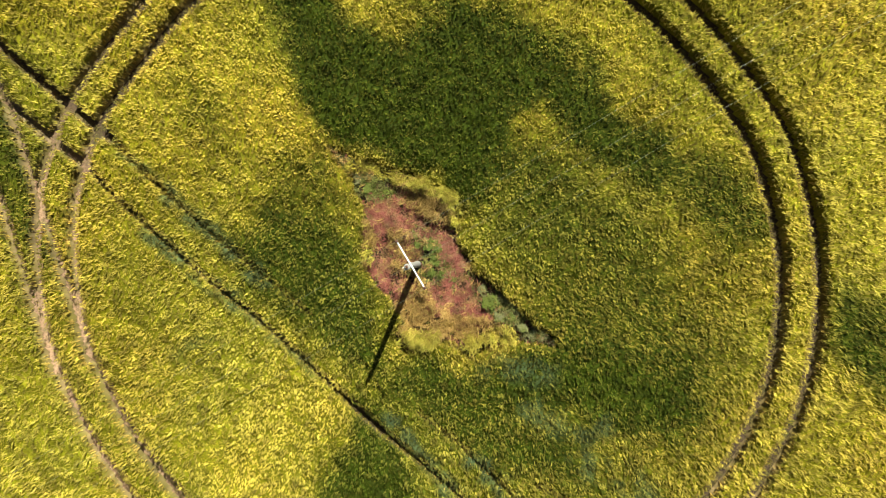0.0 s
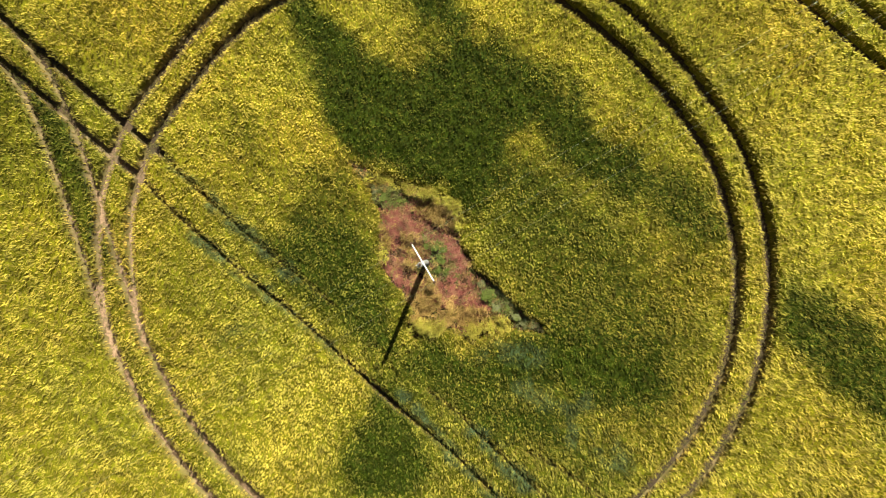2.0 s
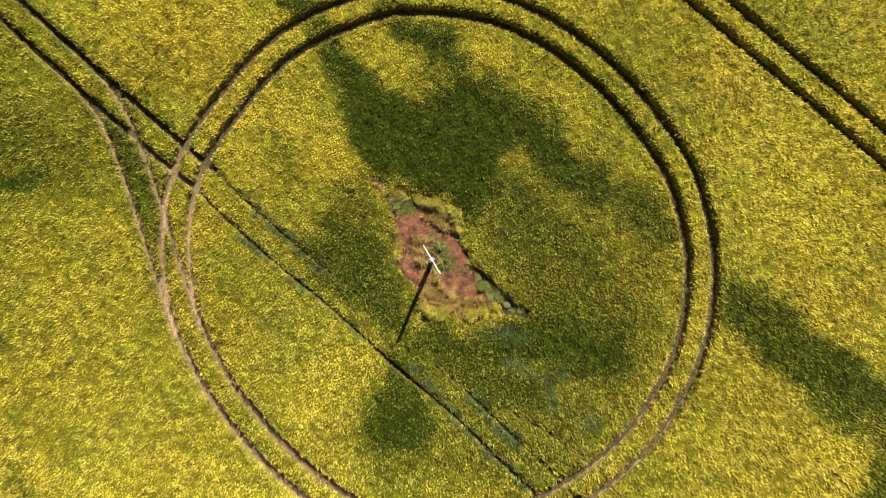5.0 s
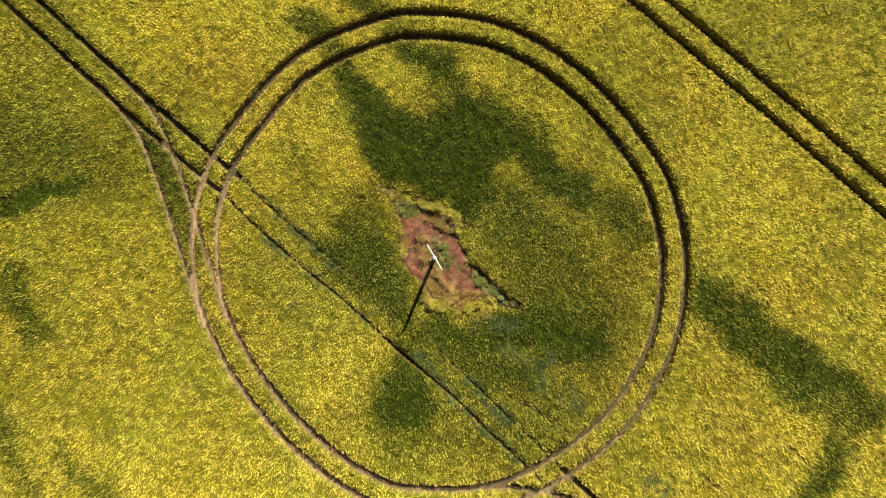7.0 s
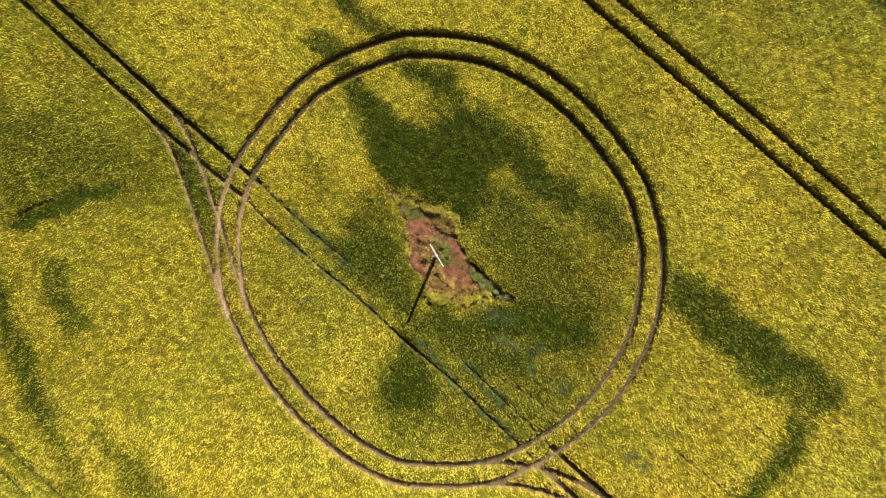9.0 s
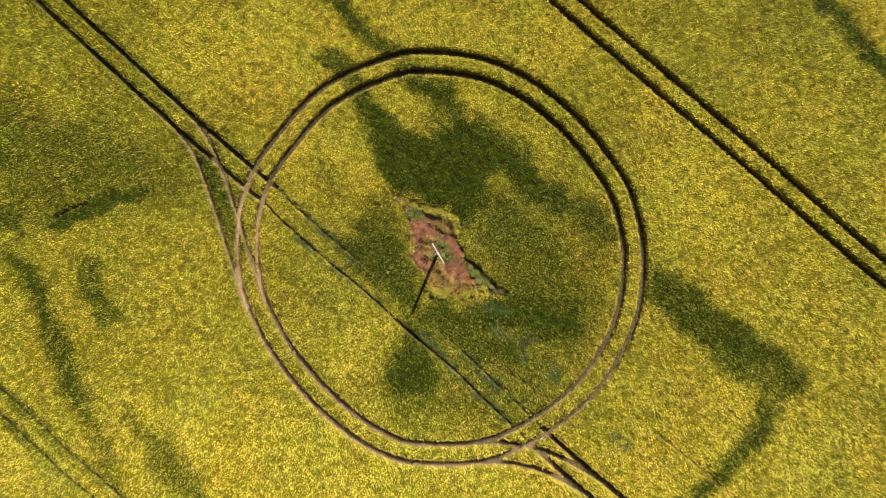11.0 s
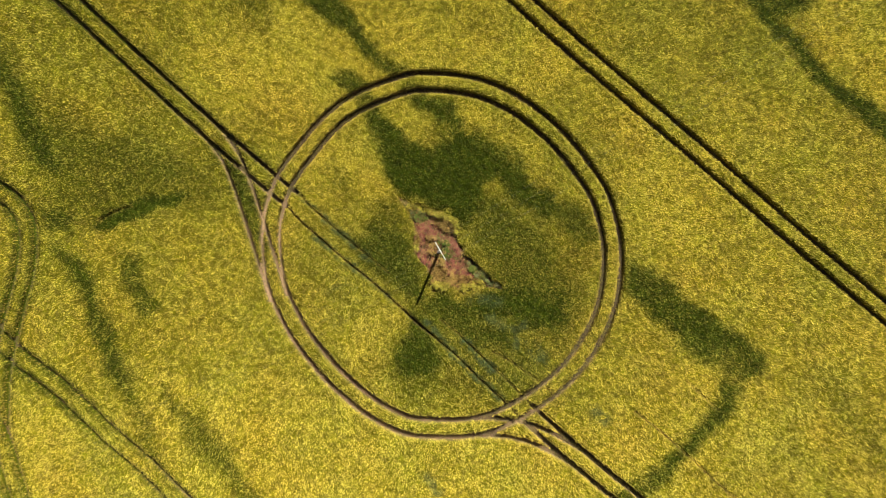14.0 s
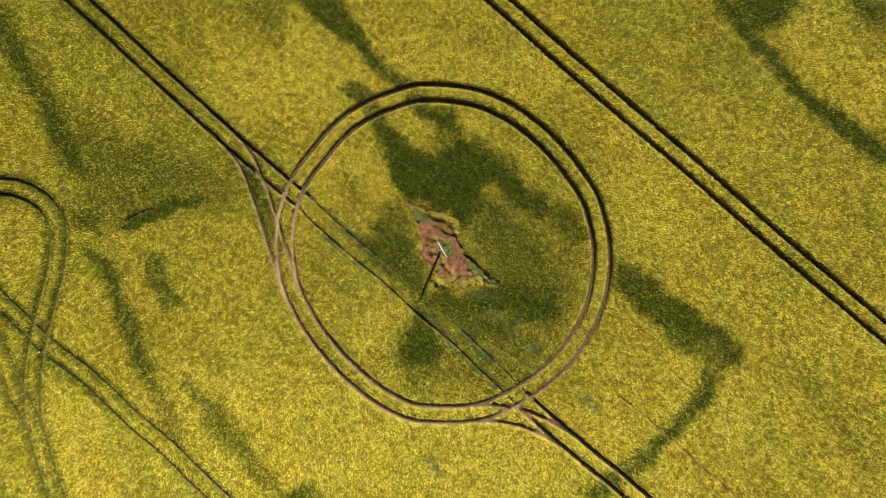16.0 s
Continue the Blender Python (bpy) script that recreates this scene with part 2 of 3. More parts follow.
rut([(-0.4, -4.3), (0.2, -4.5), (0.7, -4.95)], 0.20, depth=0.7, gauge=0.0, wheels=(1,))
rut([(-6.2, 5.05), (-5.5, 4.35), (-4.6, 3.7)], 0.17, depth=0.7, gauge=0.0, wheels=(1,))
rut([(23.4, -13.6), (25.2, -15.2), (26.8, -16.7)], 0.09, depth=0.75, gauge=0.0, wheels=(1,))
rut([(-3.0, 8.0), (-2.4, 7.4)], 0.10, depth=0.6, gauge=0.0, wheels=(1,))
rut([(-5.0, -4.7), (-4.6, -5.1)], 0.10, depth=0.5, gauge=0.0, wheels=(1,))
rut([(-36.8, 2.4), (-35.8, 3.1), (-34.6, 3.6), (-33.4, 4.0)], lambda u: 0.10 + 0.16 * np.exp(-((u - 0.3) / 0.3) ** 2), depth=0.9, gauge=0.0, wheels=(1,))
rut([(-6.3, 1.75), (-5.8, 1.9), (-5.2, 2.0)], 0.06, depth=0.3, gauge=0.0, wheels=(1,))


def raster(field, x, y, outside):
    i, j = ((np.asarray(x) - X0) / CELL).astype(int), ((np.asarray(y) - Y0) / CELL).astype(int)
    ok = (i >= 0) & (i < NX) & (j >= 0) & (j < NY)
    return np.where(ok, field[np.clip(i, 0, NX - 1), np.clip(j, 0, NY - 1)], outside)


def outline(p, x, y):
    """Signed distance to a closed outline: negative inside."""
    best, inside = np.full(x.shape, 1e9), np.zeros(x.shape, bool)
    for a, b in zip(p, np.roll(p, -1, 0)):
        e = b - a
        u = np.clip(((x - a[0]) * e[0] + (y - a[1]) * e[1]) / (e @ e), 0, 1)
        best = np.minimum(best, np.hypot(x - a[0] - u * e[0], y - a[1] - u * e[1]))
        cross = (a[1] > y) != (b[1] > y)
        inside ^= cross & (x < a[0] + (y - a[1]) * e[0] / (e[1] if abs(e[1]) > 1e-9 else 1e-9))
    return np.where(inside, -best, best)


def patch_edge(x, y):
    """Signed distance to the edge of the uncropped patch round the pole: negative inside."""
    x, y = np.asarray(x, float), np.asarray(y, float)
    out = np.full(x.shape, 30.0)
    k = (np.abs(x + 0.7) < 12) & (np.abs(y) < 12)
    out[k] = outline(np.array(PATCH), x[k], y[k])
    return out


# ---- plan: where the barley is still green, and the shade at the west slit: areas of (softness of the edge, strength, corners) ----
GREEN_OR_SHADE = []


def green_or_shade(soft, strength, *corners):
    GREEN_OR_SHADE.append((soft, strength, np.array(corners, float)))


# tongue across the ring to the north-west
green_or_shade(0.6, 0.80, (-11.8, 17.0), (-10.6, 17.2), (-9.0, 15.5), (-8.1, 13.7), (-7.3, 12.1), (-6.9, 10.2), (-8.1, 10.0), (-8.9, 11.7), (-9.8, 13.3), (-10.8, 14.7))
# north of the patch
green_or_shade(0.8, 0.88, (-8.7, 12.1), (-6.9, 12.1), (-5.7, 10.8), (-4.0, 9.8), (-2.4, 9.4), (-1.1, 10.9), (-0.7, 11.7), (1.3, 11.8), (3.1, 11.0), (4.7, 10.2), (5.8, 8.7), (6.8, 7.7), (7.4, 6.4), (7.9, 5.2), (6.6, 4.7), (5.4, 6.4), (4.0, 7.2), (3.0, 6.8), (2.1, 5.5), (1.5, 3.9), (0.9, 2.1), (-0.1, 2.1), (-0.7, 3.3), (-2.3, 3.9), (-4.8, 5.1), (-6.4, 5.9), (-7.3, 7.1), (-8.1, 8.4), (-8.5, 10.0))
green_or_shade(0.8, 0.78, (-5.3, 15.3), (-3.2, 15.7), (-0.8, 15.4), (0.1, 13.7), (0.5, 12.3), (-0.7, 11.7), (-2.0, 11.9), (-2.8, 13.3), (-4.0, 14.1))
green_or_shade(0.8, 0.75, (-4.8, 6.3), (-2.4, 5.1), (-0.3, 3.3), (0.1, 1.9), (1.8, 2.1), (2.6, 3.9), (2.1, 6.0), (0.1, 7.2), (-2.4, 7.4))
green_or_shade(0.8, 0.75, (6.0, 8.2), (8.2, 6.8), (9.9, 5.6), (10.6, 3.6), (9.0, 2.4), (7.2, 3.9), (5.6, 5.4))
green_or_shade(0.8, 0.60, (10.1, 3.5), (11.5, 4.6), (13.2, 3.5), (14.0, 1.9), (13.8, 0.0), (12.4, 0.6), (9.9, 1.9))
green_or_shade(1.0, 0.35, (2.5, 5.5), (5.0, 7.0), (8.0, 4.5), (6.0, 3.0), (3.0, 3.0))
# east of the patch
green_or_shade(1.6, 0.52, (1.0, -0.4), (0.7, 1.5), (3.0, 3.6), (6.0, 3.2), (8.0, 3.0), (9.5, 1.0), (10.2, -3.0), (11.6, -6.0), (10.8, -8.3), (7.5, -8.3), (5.1, -6.3), (2.6, -2.2))
green_or_shade(1.5, 0.34, (9.0, 1.0), (13.4, 0.6), (13.9, -4.0), (12.6, -7.0), (10.0, -6.0), (9.4, -3.0))
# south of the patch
green_or_shade(1.2, 0.84, (-1.5, -4.7), (1.4, -5.0), (4.6, -4.3), (7.5, -5.5), (9.9, -6.3), (11.0, -7.9), (7.5, -8.1), (4.2, -6.7), (1.8, -7.1), (-0.7, -6.7), (-2.3, -5.9))
green_or_shade(1.4, 0.58, (-3.9, -5.5), (1.8, -7.1), (5.9, -8.3), (5.1, -10.4), (2.6, -10.4), (-0.7, -8.4), (-3.1, -6.7))
green_or_shade(0.9, 0.76, (-5.1, -6.3), (-3.5, -7.2), (-2.3, -9.6), (-1.8, -12.0), (-3.1, -13.5), (-5.1, -13.1), (-6.4, -11.7), (-5.8, -9.6), (-5.1, -8.0))
green_or_shade(1.8, 0.32, (-6.9, -7.8), (-3.2, -6.5), (5.5, -7.7), (11.8, -7.7), (9.3, -12.7), (5.6, -15.8), (0.6, -16.5), (-4.4, -15.9), (-7.5, -13.4))
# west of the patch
green_or_shade(1.4, 0.68, (-8.9, 2.2), (-6.8, 1.8), (-5.2, 1.0), (-4.4, -1.4), (-3.1, -3.1), (-3.1, -5.1), (-4.8, -5.9), (-6.4, -4.7), (-8.9, -2.7), (-10.5, -1.1), (-11.3, 0.6))
green_or_shade(0.8, 0.39, (-13.6, 8.6), (-12.2, 8.0), (-11.0, 6.3), (-11.2, 5.5), (-12.4, 6.3))
green_or_shade(1.0, 0.39, (-8.3, 4.9), (-6.4, 5.1), (-5.2, 2.2), (-6.8, 1.6), (-8.5, 2.6))
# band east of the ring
green_or_shade(1.0, 0.76, (16.9, -1.2), (18.8, -2.5), (22.2, -3.4), (22.6, -5.0), (25.6, -6.2), (28.6, -8.6), (31.4, -10.4), (31.2, -12.8), (28.7, -14.2), (27.4, -13.2), (24.9, -11.4), (22.4, -9.5), (20.5, -7.6), (18.6, -5.8), (17.1, -4.5))
green_or_shade(0.7, 0.85, (27.4, -13.5), (29.3, -14.4), (27.8, -17.0), (25.9, -19.2), (23.7, -21.4), (21.9, -23.3), (19.4, -25.8), (15.6, -28.0), (13.8, -27.2), (17.5, -24.8), (20.6, -22.3), (23.1, -20.1), (25.3, -17.6), (26.8, -15.7))
green_or_shade(2.2, 0.29, (36.2, -11.9), (39.3, -13.8), (41.9, -17.5), (45.7, -21.9), (48.2, -25.0), (45.1, -24.4), (41.3, -20.1), (38.1, -16.3))
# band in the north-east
green_or_shade(0.7, 0.85, (28.7, 28.0), (30.9, 25.5), (32.8, 23.0), (35.3, 20.5), (37.9, 18.0), (41.6, 15.3), (45.4, 12.5), (50.5, 9.4), (50.5, 6.9), (47.2, 9.4), (43.6, 11.2), (39.1, 14.9), (36.0, 18.0), (32.8, 21.4), (30.9, 23.6), (27.5, 27.9))
green_or_shade(1.0, 0.69, (29.6, 28.6), (39.0, 28.7), (36.6, 25.8), (35.6, 24.6), (33.4, 23.0), (31.6, 24.6))
green_or_shade(1.0, 0.50, (41.5, 28.4), (49.1, 28.4), (49.1, 23.8), (44.7, 25.0))
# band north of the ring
green_or_shade(0.8, 0.75, (-18.9, 27.9), (-13.3, 27.9), (-11.5, 23.9), (-9.9, 22.0), (-7.7, 19.6), (-5.5, 18.7), (-5.1, 17.7), (-7.7, 17.7), (-9.6, 18.9), (-11.4, 20.8), (-13.3, 22.6), (-15.8, 24.5))
green_or_shade(0.5, 0.80, (-13.0, 17.4), (-10.8, 18.0), (-9.2, 16.8), (-10.2, 15.5), (-11.7, 15.8))
green_or_shade(0.5, 0.45, (-5.8, 17.1), (-4.3, 17.1), (-4.3, 16.2), (-6.1, 15.9))
green_or_shade(1.5, 0.34, (-20.8, 27.5), (-18.9, 25.1), (-19.5, 22.6), (-21.4, 23.2), (-26.4, 26.3))
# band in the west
green_or_shade(1.4, 0.66, (-51.7, 27.6), (-49.2, 25.4), (-47.7, 21.7), (-46.7, 19.9), (-44.9, 16.8), (-43.9, 14.3), (-42.7, 11.2), (-41.1, 8.2), (-42.4, 8.2), (-44.2, 10.0), (-46.1, 14.3), (-48.0, 18.0), (-49.8, 20.5), (-51.7, 22.9))
# shade at the slit in the west as dark green, then green barley round it
green_or_shade(0.5, 0.95, (-37.1, 1.9), (-35.5, 3.4), (-32.4, 4.6), (-29.3, 5.1), (-27.5, 5.0), (-30.0, 4.0), (-33.1, 2.9), (-35.5, 1.7))
green_or_shade(2.6, 0.40, (-44.9, 16.2), (-38.0, 11.9), (-30.0, 10.7), (-24.4, 8.9), (-22.5, 5.2), (-25.6, 3.3), (-29.3, 4.5), (-38.0, 2.0), (-41.1, 2.0), (-43.0, 6.9))
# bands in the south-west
green_or_shade(1.0, 0.63, (-41.1, -0.5), (-38.6, -1.1), (-37.0, -3.6), (-35.5, -7.3), (-34.5, -10.4), (-33.0, -13.5), (-31.7, -17.9), (-30.1, -22.2), (-31.7, -21.6), (-33.6, -16.6), (-35.5, -12.9), (-37.0, -10.4), (-38.0, -6.7), (-39.8, -3.0))
green_or_shade(0.8, 0.56, (-34.6, -0.5), (-32.4, -1.7), (-31.8, -4.2), (-31.1, -6.7), (-32.4, -7.9), (-33.6, -5.4), (-34.3, -3.0))
green_or_shade(1.0, 0.58, (-30.5, -14.1), (-28.0, -16.6), (-24.9, -18.5), (-23.0, -21.6), (-21.1, -24.7), (-19.3, -27.1), (-18.0, -28.1), (-21.1, -27.1), (-23.6, -24.0), (-26.1, -21.6), (-28.6, -18.5), (-30.2, -16.0))
green_or_shade(0.7, 0.58, (-19.9, -28.7), (-18.0, -26.5), (-16.2, -26.2), (-14.9, -28.7))
green_or_shade(0.7, 0.47, (-42.3, 3.8), (-39.2, 2.9), (-39.2, 0.7), (-41.7, 1.3))
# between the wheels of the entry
green_or_shade(0.4, 0.50, (-24.1, 9.8), (-22.2, 8.3), (-20.0, 2.7), (-19.9, -0.4), (-21.0, 0.8), (-22.5, 5.2))

# where it is ripest, and the front-lit south whose sunlight is put into the colour (from, to, half width)
RIPE_OR_LIT = [(-30.0, -20.0, 20.0, -25.0, 6.0), (-44.0, -20.0, -40.0, -27.0, 4.0), (-24.0, 19.0, -11.0, 16.0, 3.2), (-6.0, 20.5, 8.0, 18.5, 2.6), (18.0, 13.0, 22.0, 2.0, 3.0), (-16.0, 8.0, -9.5, 9.5, 2.2),
        (-18.3, 23.8, -12.0, 17.7, 2.0), (24.3, -15.7, 26.8, -12.6, 2.5), (29.3, -15.7, 30.6, -18.8, 2.2), (38.4, 23.7, 44.8, 17.5, 3.5),
        (-6.8, -24.6, 5.6, -26.4, 3.0), (-13.3, 13.9, -10.8, 14.6, 1.2), (-10.2, 8.8, -8.5, 5.9, 1.3), (-12.6, 10.4, -9.3, 8.4, 1.2),
        (-4.8, 12.1, -6.5, 13.7, 1.4), (1.3, 12.9, 7.4, 8.8, 1.5), (-7.2, -8.0, -10.5, -9.6, 1.5),
        (-20.7, 16.4, -25.7, 17.6, 2.5)]
# where grey-green weeds stand among it (from, to, half width, strength)
WEEDS = [(3.4, -7.1, 4.4, -7.9, 0.7, 0.5), (5.9, -8.3, 6.5, -7.9, 0.7, 0.6), (5.7, -9.6, 6.5, -10.0, 0.6, 0.6), (7.7, -10.4, 8.7, -11.2, 0.7, 0.6),
         (14.0, -16.7, 16.1, -18.3, 0.6, 0.6), (-3.3, -23.5, -2.0, -24.9, 0.6, 0.6), (-13.0, -4.3, -11.7, -4.7, 0.8, 0.3), (1.5, -5.3, 4.0, -5.6, 0.7, 0.5),
         (-17.1, 5.9, -13.8, 2.8, 0.35, 0.6), (-13.8, 2.8, -11.3, 0.8, 0.45, 0.9), (-11.3, 0.8, -9.3, -1.3, 0.45, 0.8), (-14.8, 1.0, -10.5, -2.3, 0.40, 0.8),
         (-10.5, -2.3, -6.2, -6.0, 0.30, 0.5), (-3.3, -7.8, 1.0, -12.4, 0.40, 0.8), (1.0, -12.4, 4.5, -15.5, 0.40, 0.8), (0.6, -9.6, 4.3, -13.2, 0.50, 0.9)]


def weediness(x, y):
    out = np.zeros_like(x)
    wx, wy = x + 0.5 * (soft_noise(x, y, 0.8, 2) - 0.5), y + 0.5 * (soft_noise(x + 40, y, 0.8, 2) - 0.5)
    for ax, ay, bx, by, w, strong in WEEDS:
        ex, ey = bx - ax, by - ay
        u = np.clip(((wx - ax) * ex + (wy - ay) * ey) / (ex * ex + ey * ey), 0, 1)
        out = np.maximum(out, strong * (1 - smooth(w * 0.4, w * 1.5, np.hypot(wx - ax - u * ex, wy - ay - u * ey))))
    return out * smooth(0.25, 0.6, soft_noise(x, y, 0.6, 2))


def ripe_or_lit(x, y):
    out = np.zeros_like(x)
    for ax, ay, bx, by, w in RIPE_OR_LIT:
        ex, ey = bx - ax, by - ay
        u = np.clip(((x - ax) * ex + (y - ay) * ey) / (ex * ex + ey * ey), 0, 1)
        out = np.maximum(out, 1 - smooth(w * 0.4, w * 1.6, np.hypot(x - ax - u * ex, y - ay - u * ey)))
    return out


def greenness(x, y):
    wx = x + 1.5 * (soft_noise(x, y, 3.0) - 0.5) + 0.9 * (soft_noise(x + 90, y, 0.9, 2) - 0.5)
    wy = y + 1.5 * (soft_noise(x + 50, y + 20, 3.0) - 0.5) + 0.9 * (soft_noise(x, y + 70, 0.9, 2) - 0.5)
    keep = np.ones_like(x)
    for soft, strength, p in GREEN_OR_SHADE:
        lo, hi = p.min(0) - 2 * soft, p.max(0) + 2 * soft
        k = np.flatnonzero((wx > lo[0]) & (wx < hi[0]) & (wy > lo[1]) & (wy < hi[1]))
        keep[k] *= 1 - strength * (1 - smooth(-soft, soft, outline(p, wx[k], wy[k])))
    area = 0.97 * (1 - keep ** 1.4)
    ripe_lit = ripe_or_lit(wx, wy)
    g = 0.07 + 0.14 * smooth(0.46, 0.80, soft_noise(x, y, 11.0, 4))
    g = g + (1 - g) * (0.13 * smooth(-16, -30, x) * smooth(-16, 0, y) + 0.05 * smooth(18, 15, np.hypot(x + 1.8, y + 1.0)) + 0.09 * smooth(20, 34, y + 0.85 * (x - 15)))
    g = area * (1 - 0.2 * ripe_lit) + (1 - area) * g * (1 - 0.75 * ripe_lit)
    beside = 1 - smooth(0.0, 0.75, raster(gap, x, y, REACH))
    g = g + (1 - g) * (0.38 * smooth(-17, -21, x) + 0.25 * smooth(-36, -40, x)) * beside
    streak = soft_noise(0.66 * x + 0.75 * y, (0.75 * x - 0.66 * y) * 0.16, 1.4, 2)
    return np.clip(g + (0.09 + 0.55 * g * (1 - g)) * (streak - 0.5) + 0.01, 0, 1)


def crop_height(x, y):
    """Height of the barley's mass in metres, 0 where there is none."""
    e = np.minimum(raster(gap, x, y, REACH), patch_edge(x, y) + 0.35 * (soft_noise(x, y, 0.7, 2) - 0.5))
    top = 0.62 + 0.10 * (soft_noise(x, y, 5.0) - 0.5) + 0.20 * (soft_noise(x, y, 0.42, 2) - 0.5)
    laid = smooth(-0.6, 0.6, y) * (1 - smooth(0.0, 1.3, patch_edge(x, y)))
    return top * smooth(0.03, 0.20, e) * (1 - 0.3 * laid), e, top * (1 - 0.3 * laid)


def lines(stretches):
    out = [np.array([stretches[0][0]])]
    for a, b, step in stretches:
        out.append(np.linspace(a, b, max(2, int(round((b - a) / step)) + 1))[1:])
    return np.concatenate(out)


def fill_mesh(name, verts, loops, sizes, attributes=()):
    me = bpy.data.meshes.new(name)
    me.vertices.add(len(verts))
    me.vertices.foreach_set("co", np.ascontiguousarray(verts, dtype=np.float32).ravel())
    me.loops.add(len(loops))
    me.loops.foreach_set("vertex_index", np.ascontiguousarray(loops, dtype=np.int32))
    me.polygons.add(len(sizes))
    starts = np.concatenate([[0], np.cumsum(sizes)[:-1]]).astype(np.int32)
    me.polygons.foreach_set("loop_start", starts)
    for key, values in attributes:
        me.attributes.new(key, "FLOAT", "POINT").data.foreach_set("value", np.ascontiguousarray(values, dtype=np.float32))
    me.update(calc_edges=True)
    me.validate()
    return me


def sheet(xs, ys, height):
    gx, gy = np.meshgrid(xs, ys, indexing="ij")
    z = height(gx.ravel(), gy.ravel())
    v = np.c_[gx.ravel(), gy.ravel(), z]
    i = np.arange(len(xs) * len(ys)).reshape(len(xs), len(ys))
    f = np.stack([i[:-1, :-1], i[1:, :-1], i[1:, 1:], i[:-1, 1:]], -1).reshape(-1, 4)
    return v, f


def blades(x, y, z, count, length, width, lift, lean=(0.0, 0.0), spread=0.10, root=0.25, comb=None):
    """Tufts of narrow blades at the places given: each blade one triangle, rising by lift over its length. Returns corners (n, 3, 3)."""
    n = len(x) * count
    bx, by, bz = np.repeat(x, count), np.repeat(y, count), np.repeat(z, count)
    a = rng.random(n) * 2 * np.pi if comb is None else np.repeat(comb, count) + rng.normal(0, 0.55, n)
    lg = np.repeat(length, count) * rng.uniform(0.6, 1.3, n)
    dx, dy = np.cos(a) * lg + lean[0] * lg, np.sin(a) * lg + lean[1] * lg
    rise = np.repeat(lift, count) * rng.uniform(0.35, 1.25, n)
    sx, sy = bx + rng.normal(0, spread, n), by + rng.normal(0, spread, n)
    w = np.repeat(width, count) * rng.uniform(0.7, 1.3, n) / 2
    d = np.hypot(dx, dy) + 1e-6
    px, py = -dy / d * w, dx / d * w
    tilt = rng.uniform(-0.6, 0.6, n) * w
    zb = bz - root * rng.uniform(0.2, 0.6, n)
    c = np.empty((n, 3, 3))
    c[:, 0] = np.c_[sx - dx * 0.3 - px, sy - dy * 0.3 - py, zb - tilt]
    c[:, 1] = np.c_[sx - dx * 0.3 + px, sy - dy * 0.3 + py, zb + tilt]
    c[:, 2] = np.c_[sx + dx * 0.7, sy + dy * 0.7, bz + rise]
    return c


def scatter(x0, x1, y0, y1, density):
    n = int((x1 - x0) * (y1 - y0) * density)
    return rng.uniform(x0, x1, n), rng.uniform(y0, y1, n)


# ---- ground: one sheet of soil with the wheel ruts pressed into it ----
def ground_height(x, y):
    e = raster(gap, x, y, REACH)
    near = smooth(3000, 60, np.hypot(x, y))
    return near * (0.05 * (soft_noise(x, y, 0.6, 3) - 0.5) - 0.05 * (1 - smooth(-0.12, 0.05, e)) + 0.10 * (1 - smooth(-1.6, 0.2, patch_edge(x, y))))


gx = lines([(-3000, -400, 650), (-400, -60, 40), (-60, 56, 0.34), (56, 400, 40), (400, 3000, 650)])
gy = lines([(-3000, -400, 650), (-400, -38, 40), (-38, 38, 0.34), (38, 400, 40), (400, 3000, 650)])
v, f = sheet(gx, gy, ground_height)
# Pale on the sunlit south-west, entry and exit tracks; dark elsewhere, shade included.
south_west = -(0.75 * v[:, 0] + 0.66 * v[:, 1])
pale_lit = smooth(8, 14, south_west) * smooth(26, 21, np.hypot(v[:, 0], v[:, 1]))
pale_lit = np.maximum(pale_lit, 0.3 - 0.3 * smooth(1.3, 2.0, np.hypot(v[:, 0] + 22, (v[:, 1] - 5) * 0.3)))
pale_lit = np.maximum(pale_lit, 0.8 * (1 - smooth(1.5, 4.5, np.hypot(v[:, 0] - 7.5, v[:, 1] + 19.5))))
pale_lit = np.maximum(pale_lit, 0.7 * (1 - smooth(0.5, 1.4, np.hypot(v[:, 0] + 4.9, v[:, 1] + 6.8))))
pale_lit = np.maximum(pale_lit, (0.25 + 0.5 * smooth(-11, -17, v[:, 1]) * smooth(-38, -42, v[:, 0])) * smooth(-30, -36, v[:, 0]))
ground = new("ground", fill_mesh("ground", v, f.ravel(), np.full(len(f), 4), [("pale_lit", pale_lit)]))
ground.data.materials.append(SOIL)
ground.data.polygons.foreach_set("use_smooth", np.ones(len(f), bool))
tagged(ground, "bare reddish-brown field soil pressed into tractor ruts", "ground", kind="structure")

# ---- the barley: a dense mass cut by the wheel tracks, with tufts of ears and leaves over it ----
ALONG, ACROSS = np.array((0.755, -0.656)), np.array((0.656, 0.755))
cu = lines([(-68, -20, 0.20), (-20, 20, 0.12), (20, 68, 0.20)])
cv = lines([(-67, -40.2, 0.24), (-40.2, -36.0, 0.09), (-36.0, -21.5, 0.20), (-21.5, 18.6, 0.12), (18.6, 21.4, 0.20), (21.4, 25.6, 0.09), (25.6, 67, 0.24)])
v, f = sheet(cu, cv, lambda x, y: 0 * x)
v = np.c_[v[:, :1] * ALONG + v[:, 1:2] * ACROSS, v[:, 2]]
mid = v[f].mean(1)
f = f[(np.abs(mid[:, 0] + 2) < 58.2) & (np.abs(mid[:, 1]) < 38.2)]
used, f = np.unique(f, return_inverse=True)
v, f = v[used], f.reshape(-1, 4)
